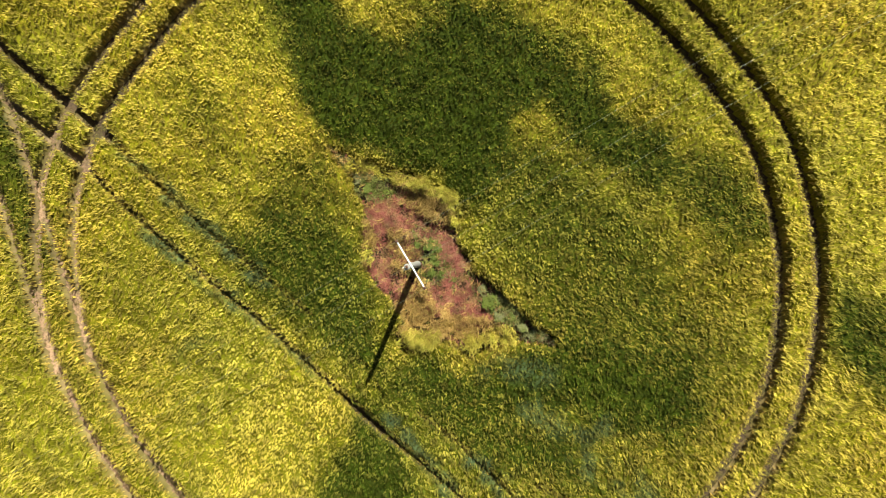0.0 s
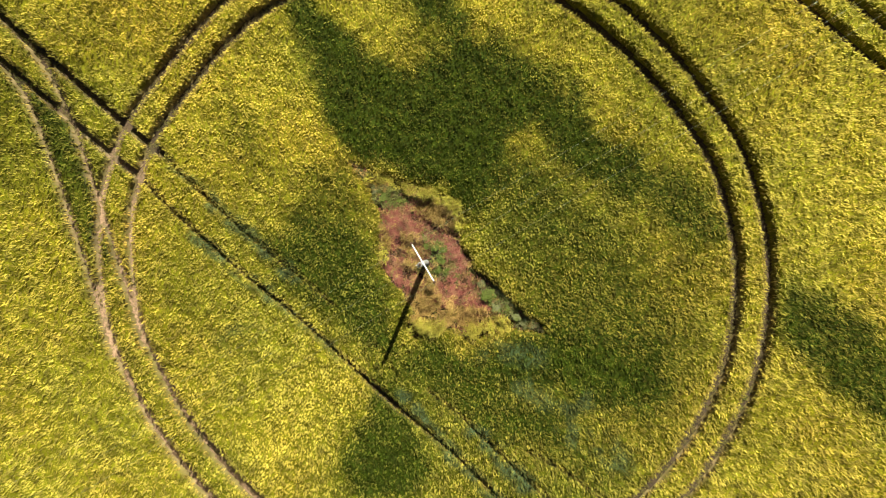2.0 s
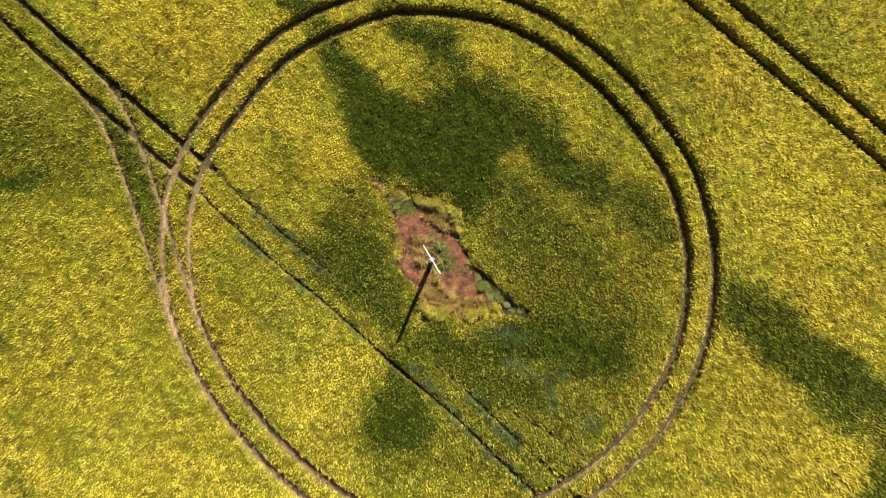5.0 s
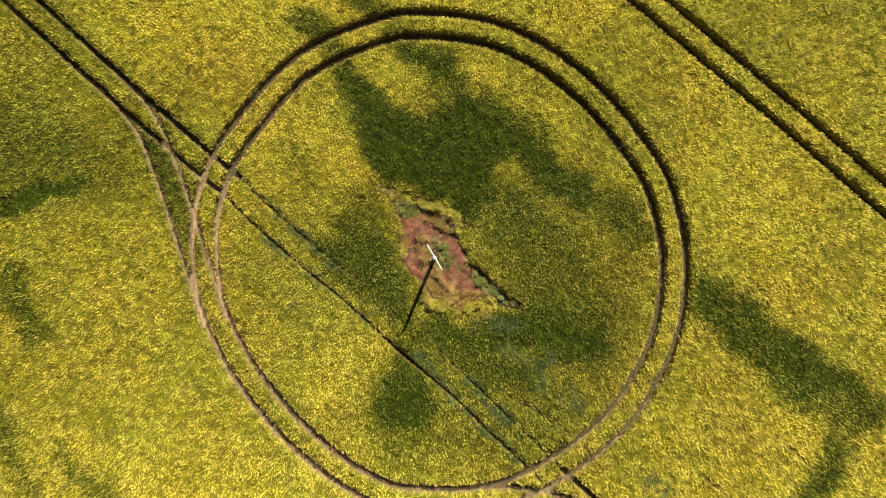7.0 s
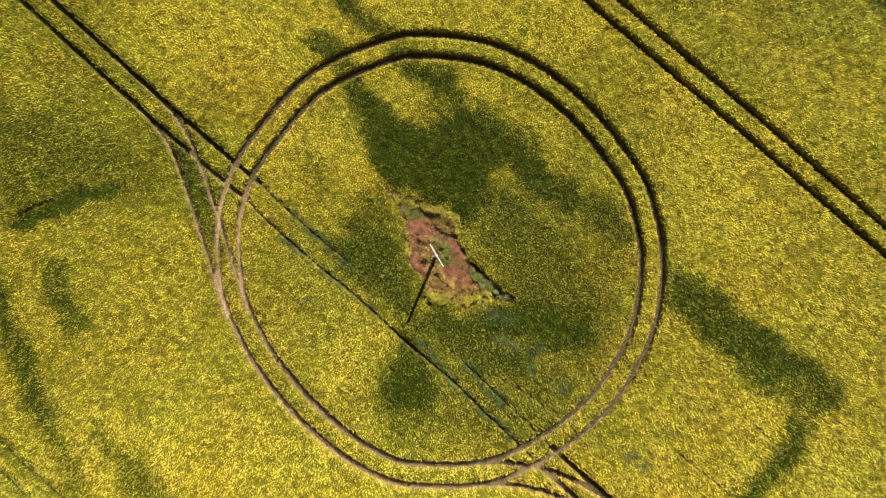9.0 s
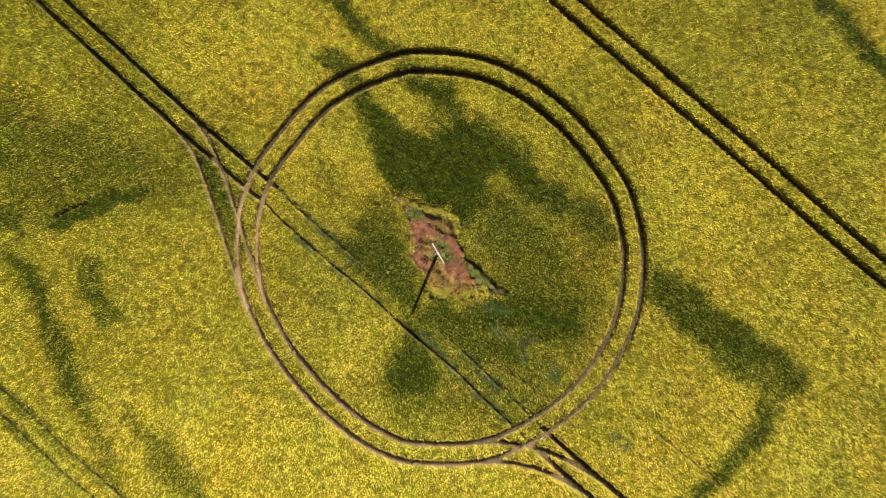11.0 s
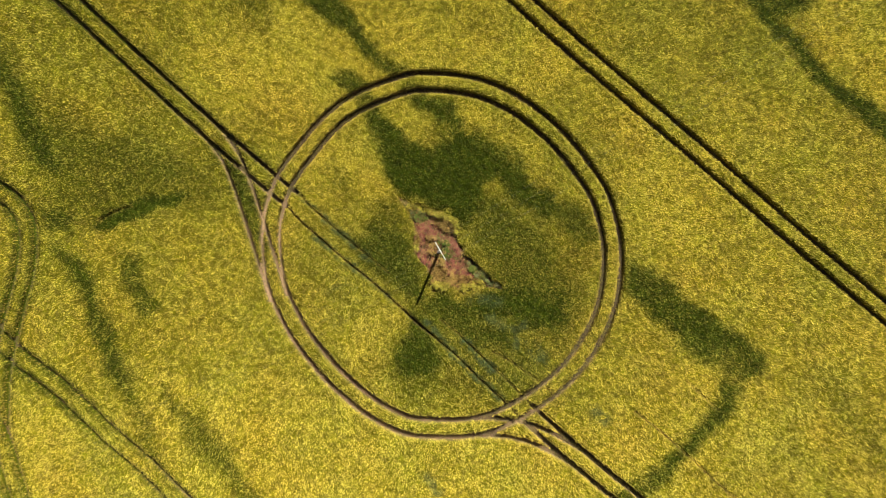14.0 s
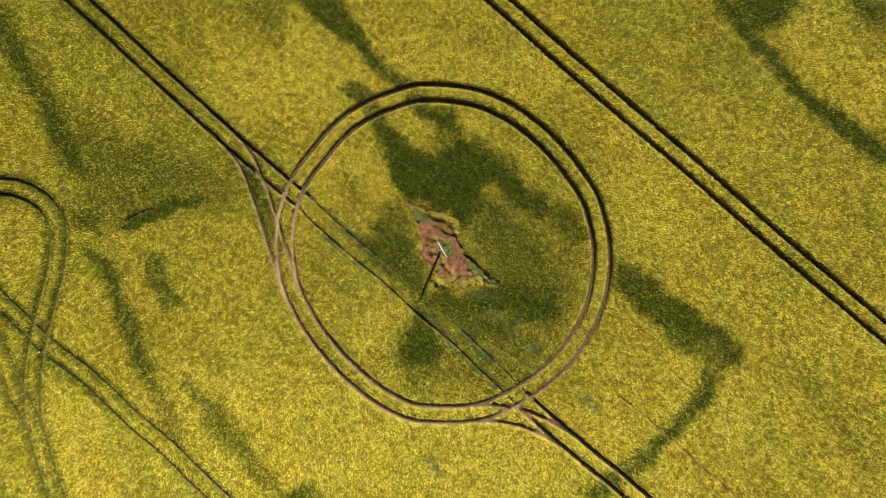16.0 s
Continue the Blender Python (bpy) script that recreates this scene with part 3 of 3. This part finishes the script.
v[:, 2] = crop_height(v[:, 0], v[:, 1])[0]
f = f[v[f][:, :, 2].max(1) > 0.06]
w, q = sheet(np.array((-420, -59.6, 55.6, 420)), np.array((-420, -37.6, 37.6, 420)), lambda x, y: 0.58 + 0 * x)
f = np.concatenate([f, len(v) + np.delete(q, 4, 0)])
v = np.concatenate([v, w])
# The mass is greener and duller than its tufts, deepening the shade between them.
shaded_green = np.clip(greenness(v[:, 0], v[:, 1]) + 0.25, 0, 1)
edge = np.minimum(raster(gap, v[:, 0], v[:, 1], REACH), REACH)
# Brown stalks on the walls, held back north-east to keep shaded tracks dark.
body_stalk = (1 - smooth(0.06, 0.16, edge)) * (1 - 0.8 * smooth(6, 14, 0.656 * v[:, 0] + 0.755 * v[:, 1])) * smooth(-36, -24, v[:, 0]) * (0.5 + 0.5 * soft_noise(v[:, 0], v[:, 1], 0.5, 2))
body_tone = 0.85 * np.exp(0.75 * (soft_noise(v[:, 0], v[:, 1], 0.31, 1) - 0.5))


def clump_tone(x, y):
    """How light a tuft is: it differs from tuft to tuft and from clump to clump."""
    away = smooth(14, 26, np.hypot(x + 1, 1.4 * y))
    # Ripe ground and the front-lit south are lightened in the tone itself.
    return np.clip(np.exp((0.15 + 0.08 * away) * rng.normal(0.0, 1.0, len(x)) + 0.2 * ripe_or_lit(x, y) + (0.7 + 0.4 * away) * (soft_noise(x, y, 0.31, 1) - 0.5) - 0.45 * smooth(0.60, 0.85, soft_noise(x + 77, y, 0.36, 1)) + 0.05), 0.35, 1.5)


# sown in drill rows along the tramlines
ROW = 0.128
u, w = np.meshgrid(np.arange(-68, 68, 0.118), np.arange(-67, 67, ROW), indexing="ij")
u, w = u.ravel(), w.ravel()
x, y = u * ALONG[0] + w * ACROSS[0], u * ALONG[1] + w * ACROSS[1]
k = (x > -60) & (x < 56) & (y > -38) & (y < 38)
x, y = x[k], y[k]
x, y = x + rng.uniform(-0.055, 0.055, len(x)), y + rng.uniform(-0.055, 0.055, len(y))
near = (1 - smooth(17, 27, np.abs(x + 1))) * (1 - smooth(12, 20, np.abs(y)))
far = np.maximum(smooth(51, 55, np.abs(x + 1.5)), smooth(29, 32, np.abs(y)))
k = rng.random(len(x)) < 1 - 0.85 * far
x, y, near = x[k], y[k], near[k]
_, e, hgt = crop_height(x, y)
hgt = hgt * (0.35 + 0.65 * smooth(-0.02, 0.12, e))
k = e > 0.06 - 0.06 * rng.random(len(x))
x, y, hgt, near = x[k], y[k], hgt[k], near[k]
hgt = hgt + 0.13 + rng.normal(0, 0.05, len(x))
comb = 4 * np.pi * soft_noise(x, y, 3.0, 2) + rng.normal(0, 1.7, len(x))
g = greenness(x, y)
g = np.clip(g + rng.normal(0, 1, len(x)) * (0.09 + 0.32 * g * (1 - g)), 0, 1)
tone, weed = clump_tone(x, y), weediness(x, y)
slender = rng.random(len(x)) < near
tufts, tuft_green, tuft_weed, tuft_tone = [], [], [], []
# many slender blades to a tuft in the middle of the field, few broad ones farther out
for k, count, long, wide in ((slender, 5, 0.112, 0.042), (~slender, 3, 0.130, 0.056)):
    one = np.ones(k.sum())
    tufts.append(blades(x[k], y[k], hgt[k], count, long * one, wide * one, 0.115 * one, (0.2, -0.2), 0.03, 0.32, comb[k]))
    for values, store in ((g, tuft_green), (weed, tuft_weed), (tone, tuft_tone)):
        store.append(np.repeat(values[k], count * 3))
# stalks that hang over the edges of the tracks and of the patch
x, y = scatter(-55, 52, -31, 30, 240)
_, e, hgt = crop_height(x, y)
k = (e > 0.02 + 0.08 * rng.random(len(e))) & (e < 0.28) & (rng.random(len(e)) > 0.3 * smooth(-17, -22, x))
x, y = x[k], y[k]
z = hgt[k] * (rng.uniform(0.25, 0.6, len(x)) + 0.5 * smooth(-0.02, 0.32, e[k]))
one = np.ones_like(x)
stalks = blades(x, y, z, 3, 0.07 * one, 0.045 * one, 0.16 * one, (0.0, 0.0), 0.02, 0.45)
edge_mesh = fill_mesh("barley_edge_stalks", stalks.reshape(-1, 3), np.arange(len(stalks) * 3), np.full(len(stalks), 3),
                      [("greenness", np.repeat(np.clip(0.5 * greenness(x, y) + rng.normal(0, 0.10, len(x)), 0, 1), 9)), ("tone", np.repeat(clump_tone(x, y), 9))])
edge_mesh.materials.append(EDGE)
tagged(new("barley_edge_stalks", edge_mesh), "orange-yellow barley stalks leaning over the edges of the tracks", "stalks", kind="stuff")
corners = np.concatenate(tufts)
n0, nt = len(v), len(corners)
crop = new("barley_crop", fill_mesh("barley_crop", np.concatenate([v, corners.reshape(-1, 3)]),
                                    np.concatenate([f.ravel(), n0 + np.arange(nt * 3)]),
                                    np.concatenate([np.full(len(f), 4), np.full(nt, 3)]),
                                    [("greenness", np.concatenate([shaded_green] + tuft_green)), ("tone", np.concatenate([body_tone] + tuft_tone)),
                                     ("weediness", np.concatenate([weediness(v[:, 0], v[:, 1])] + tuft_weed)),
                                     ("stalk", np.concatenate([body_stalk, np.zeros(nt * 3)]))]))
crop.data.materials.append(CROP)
crop.data.materials.append(SHADED_MASS)
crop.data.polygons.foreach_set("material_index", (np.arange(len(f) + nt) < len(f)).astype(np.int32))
tagged(crop, "ripening yellow-green barley crop with darker green patches", "crop", kind="stuff")

# ---- trampled stalks and regrowth on the bare tracks ----
x, y = scatter(-55, 52, -31, 30, 150)
e = raster(gap, x, y, REACH)
# Thinned in the north-east so the shaded tracks there look dark.
north_east = smooth(4, 12, 0.656 * x + 0.755 * y)
share = 0.70 - 0.5 * north_east - 0.55 * smooth(4, 11, -(0.75 * x + 0.66 * y)) * smooth(24, 20, np.hypot(x, y)) + 0.1 * (soft_noise(x, y, 2.0) - 0.5)
k = (e < 0.02) & (rng.random(len(x)) < share * (0.55 + 0.6 * smooth(-26, -34, x)))
x, y = x[k], y[k]
overgrown = np.clip(0.25 + 0.75 * smooth(-17, -32, x) + 0.8 * (rng.random(len(x)) - 0.5) + 1.2 * (soft_noise(x, y, 2.5, 2) - 0.5) + 0.8 * (np.hypot(x + 1.8, y + 1) < 15.5) - 0.8 * smooth(-11, -17, y) * (x < -40), 0, 1)
one = np.ones_like(x)
c = blades(x, y, 0.02 + 0 * x, 4, 0.13 * one, 0.026 * one, 0.10 * one, (0, 0), 0.06, 0.06)
c[:, :, 2] = np.maximum(c[:, :, 2], -0.05)
stalks = new("trampled_stalks", fill_mesh("trampled_stalks", c.reshape(-1, 3), np.arange(len(c) * 3), np.full(len(c), 3), [("greenness", np.repeat(overgrown, 12))]))
stalks.data.materials.append(TRAMPLED)
tagged(stalks, "trampled brown stalks and green regrowth on the tractor tracks", "stubble", kind="stuff")


# ---- helpers for things ----
def part(name, bm, material, parent=None, label=""):
    """Links a bmesh as one mesh object under a thing or a part."""
    me = bpy.data.meshes.new(name)
    bm.to_mesh(me)
    bm.free()
    me.materials.append(material)
    ob = new(name, me)
    ob.parent = parent
    return tagged(ob, label)


def rod(bm, a, b, r0, r1=None, sides=12):
    """A round tapered bar from a to b."""
    a, b = Vector(a), Vector(b)
    m = Matrix.Translation((a + b) / 2) @ (b - a).to_track_quat("Z", "Y").to_matrix().to_4x4()
    bmesh.ops.create_cone(bm, cap_ends=True, segments=sides, radius1=r0, radius2=r0 if r1 is None else r1, depth=(b - a).length, matrix=m)


def bar(bm, a, b, wide, high):
    """A squared bar from a to b with its wide side level and its edges broken."""
    a, b = Vector(a), Vector(b)
    m = Matrix.Translation((a + b) / 2) @ (b - a).to_track_quat("X", "Z").to_matrix().to_4x4() @ Matrix.Diagonal(((b - a).length, wide, high, 1))
    made = bmesh.ops.create_cube(bm, size=1, matrix=m)
    edges = {e for w in made["verts"] for e in w.link_edges}
    bmesh.ops.bevel(bm, geom=list(edges), offset=0.008, segments=1, affect="EDGES")


# ---- the power pole ----
POLE_TOP, ARM_AT = 7.25, 7.02
ARM = Vector((0.515, -0.857, 0)).normalized()
LINE = Vector((0.857, 0.515, 0)).normalized()


def utility_pole():
    pole = new("utility_pole")
    pole.location = (POLE[0], POLE[1], 0)
    bm = bmesh.new()
    for k in range(8):
        z0, z1 = -0.3 + k * 0.944, -0.3 + (k + 1) * 0.944
        rod(bm, (0, 0, z0), (0, 0, z1), 0.165 - 0.0075 * k, 0.165 - 0.0075 * (k + 1), 20)
    part("shaft", bm, POLE_GREY, pole, "weathered grey tapered pole")
    bm = bmesh.new()
    rod(bm, (0, 0, POLE_TOP), (0, 0, POLE_TOP + 0.04), 0.12, 0.07, 20)
    part("cap", bm, POLE_GREY, pole)
    side = LINE * 0.15
    bm = bmesh.new()
    bar(bm, side - ARM * 1.07 + Vector((0, 0, ARM_AT)), side + ARM * 1.07 + Vector((0, 0, ARM_AT)), 0.052, 0.07)
    arm = part("crossarm", bm, GALVANISED, pole, "white galvanised steel crossarm")
    for s in (-1, 1):
        bm = bmesh.new()
        bar(bm, side + ARM * (0.62 * s) + Vector((0, 0, ARM_AT - 0.05)), LINE * 0.13 + ARM * (0.06 * s) + Vector((0, 0, ARM_AT - 0.62)), 0.04, 0.012)
        part("brace", bm, GALVANISED, pole)
    for s in (-1, 1):
        bm = bmesh.new()
        rod(bm, LINE * -0.20 + ARM * (0.05 * s) + Vector((0, 0, ARM_AT)), LINE * 0.24 + ARM * (0.05 * s) + Vector((0, 0, ARM_AT)), 0.011, None, 8)
        part("bolt", bm, GALVANISED, pole)
    for at in (side - ARM * 1.03 + Vector((0, 0, ARM_AT + 0.05)), Vector((0, 0, POLE_TOP + 0.04)), side + ARM * 1.03 + Vector((0, 0, ARM_AT + 0.05))):
        bm = bmesh.new()
        for z0, z1, r0, r1 in ((0.0, 0.07, 0.035, 0.05), (0.07, 0.09, 0.065, 0.06), (0.09, 0.14, 0.04, 0.04), (0.14, 0.16, 0.055, 0.05), (0.16, 0.21, 0.032, 0.026)):
            rod(bm, at + Vector((0, 0, z0)), at + Vector((0, 0, z1)), r0, r1, 14)
        part("insulator", bm, PORCELAIN, pole, "dark brown porcelain insulator")
    bm = bmesh.new()
    bar(bm, LINE * -0.15 + Vector((0, 0, 5.72)), LINE * -0.15 + Vector((0, 0, 6.02)), 0.2, 0.012)
    part("warning_plate", bm, POLE_GREY, pole, "grey metal plate fixed to the shaft")
    return tagged(pole, "grey utility pole with white crossarm amid red grass", "utility pole")


utility_pole()


def overhead_wire(start):
    """One bare conductor that hangs from the pole both ways along the line."""
    curve = bpy.data.curves.new("overhead_wire", "CURVE")
    curve.dimensions, curve.bevel_depth, curve.bevel_resolution = "3D", 0.0022, 1
    for way in (-1, 1):
        s = curve.splines.new("POLY")
        s.points.add(28)
        for k, p in enumerate(s.points):
            u = k / 28
            at = start + LINE * (way * 85 * u) - Vector((0, 0, 4 * 1.3 * u * (1 - u)))
            p.co = (*at, 1)
    ob = new("overhead_wire", curve)
    curve.materials.append(ALUMINIUM)
    return tagged(ob, "thin bare aluminium power line wire at the pole", "wire", "wires on the pole")


base = Vector((POLE[0], POLE[1], 0))
for at in (LINE * 0.15 - ARM * 1.03 + Vector((0, 0, ARM_AT + 0.24)), Vector((0, 0, POLE_TOP + 0.23)), LINE * 0.15 + ARM * 1.03 + Vector((0, 0, ARM_AT + 0.24))):
    overhead_wire(base + at)


# ---- grasses of the uncropped patch ----
def zone(x, y, spots):
    out = np.zeros_like(x)
    for ax, ay, bx, by, w, s in spots:
        ex, ey = bx - ax, by - ay
        u = np.clip(((x - ax) * ex + (y - ay) * ey) / max(ex * ex + ey * ey, 1e-9), 0, 1)
        out = np.maximum(out, s * (1 - smooth(w * 0.6, w * 1.4, np.hypot(x - ax - u * ex, y - ay - u * ey))))
    return out


RED_SPOTS = [(-3.9, 1.6, -2.2, 1.9, 0.9, 1.0), (-3.9, 0.6, -2.6, 0.2, 0.7, 0.55), (-3.9, -0.7, -2.7, -1.6, 0.6, 0.85), (-0.7, 0.6, -0.1, -1.0, 0.42, 1.0),
             (-0.2, -1.2, 0.8, -2.6, 0.55, 1.0), (-1.4, -2.2, 0.2, -2.7, 0.7, 0.9), (-1.8, 1.6, -0.9, 1.0, 0.5, 0.6), (-3.0, 2.6, -2.0, 2.6, 0.5, 0.5)]
RIM_SPOTS = [(-3.4, 3.8, -1.6, 3.3, 0.40, 0.9), (-1.6, 3.3, -0.3, 2.8, 0.42, 1.0), (-0.3, 2.8, 0.0, 1.7, 0.38, 1.0), (-4.5, 1.6, -4.3, -0.4, 0.18, 0.25), (-2.8, -3.9, -1.2, -4.0, 0.40, 0.9), (0.6, -4.2, 2.2, -3.8, 0.40, 0.9), (-5.2, 4.2, -3.6, 3.9, 0.25, 0.8)]
STRAW_SPOTS = [(-1.9, 2.6, -0.8, 2.1, 0.65, 1.0), (-2.4, -3.0, -1.2, -3.3, 0.8, 1.0), (-0.6, -3.4, 1.4, -3.5, 0.5, 0.9), (-4.3, 1.3, -4.2, 0.6, 0.25, 0.7),
               (-3.0, 3.5, -2.0, 3.3, 0.35, 0.6), (-2.6, -0.6, -2.8, 0.4, 0.6, 0.5), (-2.2, -1.4, -1.8, -2.2, 0.5, 0.6), (-5.6, 4.5, -4.4, 3.6, 0.3, 0.4)]
WEED_SPOTS = [(-1.8, 0.5, -0.8, -0.8, 0.7, 0.9), (-0.7, -0.6, -0.5, -1.3, 0.4, 0.7), (-5.5, 4.2, -4.2, 2.8, 0.5, 0.9), (1.0, -1.9, 2.6, -3.2, 0.5, 0.9),
              (-4.2, 3.3, -2.8, 2.9, 0.4, 0.8), (-4.5, 2.0, -4.3, 0.0, 0.3, 0.5)]
PALE_SPOTS = [(1.2, -1.9, 4.2, -4.0, 0.40, 1.0), (-5.7, 4.5, -4.6, 3.6, 0.30, 0.8), (1.8, -3.6, 3.4, -3.9, 0.3, 0.6)]


def patch_grass(name, spots, material, density, count, length, width, lift, label, least=0.0):
    x, y = scatter(-6.5, 5, -5.2, 5.4, density)
    inside = patch_edge(x, y) < 0.10 + 0.3 * (soft_noise(x, y, 0.5, 2) - 0.5)
    chance = np.maximum(zone(x + 0.5 * (soft_noise(x, y, 0.8) - 0.5), y + 0.5 * (soft_noise(x + 9, y, 0.8) - 0.5), spots), least)
    clumped = 0.25 + 0.75 * smooth(0.38, 0.56, soft_noise(x + 3 * density, y, 0.5, 2))
    k = inside & (rng.random(len(x)) < chance * clumped) & (np.hypot(x - POLE[0], y - POLE[1]) > 0.25)
    x, y = x[k], y[k]
    h = ground_height(x, y)
    tall = 0.25 + 1.7 * soft_noise(x, y, 0.55, 3) ** 1.6
    one = np.ones_like(x)
    c = blades(x, y, h + 0.5 * lift * tall, count, length * tall, width * one, 0.5 * lift * tall, (-0.1, -0.3), 0.06, lift * 0.8)
    c[:, :2, 2] = np.maximum(c[:, :2, 2], 0.0)
    ob = new(name, fill_mesh(name, c.reshape(-1, 3), np.arange(len(c) * 3), np.full(len(c), 3), [("tone", np.repeat(clump_tone(x, y), count * 3))]))
    ob.data.materials.append(material)
    return tagged(ob, label, "grass", kind="stuff")


patch_grass("red_grass", RED_SPOTS, RED_GRASS, 340, 6, 0.26, 0.032, 0.42, "reddish-pink dry grass matted round the pole", 0.05)
patch_grass("straw_grass", STRAW_SPOTS, STRAW, 300, 6, 0.22, 0.036, 0.78, "straw-coloured dry grass inside the patch", 0.03)
patch_grass("self_sown_barley", RIM_SPOTS, RIM, 300, 6, 0.20, 0.045, 0.95, "yellow-green self-sown barley along the patch rim")
patch_grass("low_weeds", WEED_SPOTS, WEED, 190, 6, 0.15, 0.045, 0.42, "low olive-green weeds between the grasses", 0.07)
patch_grass("pale_thistles", PALE_SPOTS, PALE_WEED, 190, 6, 0.15, 0.040, 0.46, "grey-green thistles along the crop edge", 0.0)


# ---- single bushes in the patch ----
def bush(at, size, high, count, material, label, category, seed):
    """A leafy weed: a few stems from one root and many small folded leaves in an uneven dome."""
    r = np.random.default_rng(seed)
    plant = new("bush")
    plant.location = (at[0], at[1], float(ground_height(np.array([at[0]]), np.array([at[1]]))[0]))
    bm = bmesh.new()
    tips = []
    for k in range(9):
        a, s = r.uniform(0, 2 * np.pi), r.uniform(0.3, 0.9)
        tip = Vector((math.cos(a) * size * s, math.sin(a) * size * s, high * r.uniform(0.55, 1.0) * (1.1 - 0.5 * s)))
        rod(bm, (0, 0, -0.03), tip, 0.012, 0.004, 5)
        tips.append(tip)
    part("stem", bm, BUSH, plant)
    bm = bmesh.new()
    for k in range(count):
        tip = tips[k % len(tips)]
        p = tip * r.uniform(0.35, 1.05) + Vector(r.normal(0, 0.20 * size, 3)) * 0.9
        p.z = max(0.04, p.z)
        lg, a, droop = r.uniform(0.06, 0.13), r.uniform(0, 2 * np.pi), r.uniform(-0.5, 0.5)
        d, w = Vector((math.cos(a), math.sin(a), droop)) * lg, Vector((-math.sin(a), math.cos(a), r.uniform(-0.4, 0.4))) * lg * 0.36
        mid = p + d * 0.5
        q = [bm.verts.new(c) for c in (p, mid + w + Vector((0, 0, 0.012)), p + d, mid - w + Vector((0, 0, 0.012)))]
        bm.faces.new((q[0], q[1], q[2]))
        bm.faces.new((q[0], q[2], q[3]))
    part("leaves", bm, material, plant)
    return tagged(plant, label, category, "bushes in the patch")


NETTLE = "green leafy nettle bush beside the pole"
THISTLE = "grey-green bush at the dark crop edge"
for k, (x, y, s, h, n, mat, label) in enumerate((
        (-1.50, 0.42, 0.26, 0.55, 260, BUSH, NETTLE), (-1.02, 0.25, 0.24, 0.50, 240, BUSH, NETTLE), (-1.15, -0.30, 0.30, 0.50, 300, BUSH, NETTLE),
        (-0.62, -0.35, 0.20, 0.42, 180, BUSH, NETTLE), (-1.35, -0.85, 0.24, 0.45, 220, BUSH, NETTLE), (-0.72, -0.95, 0.24, 0.45, 230, BUSH, NETTLE),
        (-0.35, -1.25, 0.18, 0.36, 150, BUSH, NETTLE), (-1.95, 0.45, 0.18, 0.38, 140, BUSH, NETTLE), (-1.75, -0.95, 0.16, 0.32, 120, BUSH, NETTLE),
        (1.45, -2.30, 0.42, 0.60, 480, BUSH, THISTLE), (1.85, -2.95, 0.26, 0.50, 260, PALE_BUSH, THISTLE), (2.40, -3.00, 0.28, 0.50, 280, BUSH, THISTLE),
        (2.95, -3.50, 0.26, 0.45, 260, PALE_BUSH, THISTLE), (3.45, -3.75, 0.20, 0.36, 180, PALE_BUSH, THISTLE), (1.05, -1.65, 0.24, 0.42, 220, PALE_BUSH, THISTLE),
        (-4.75, 3.60, 0.28, 0.5, 280, PALE_BUSH, THISTLE), (-4.35, 3.05, 0.24, 0.42, 220, BUSH, THISTLE))):
    bush((x, y), s, h, n, mat, label, "bush", 100 + k)
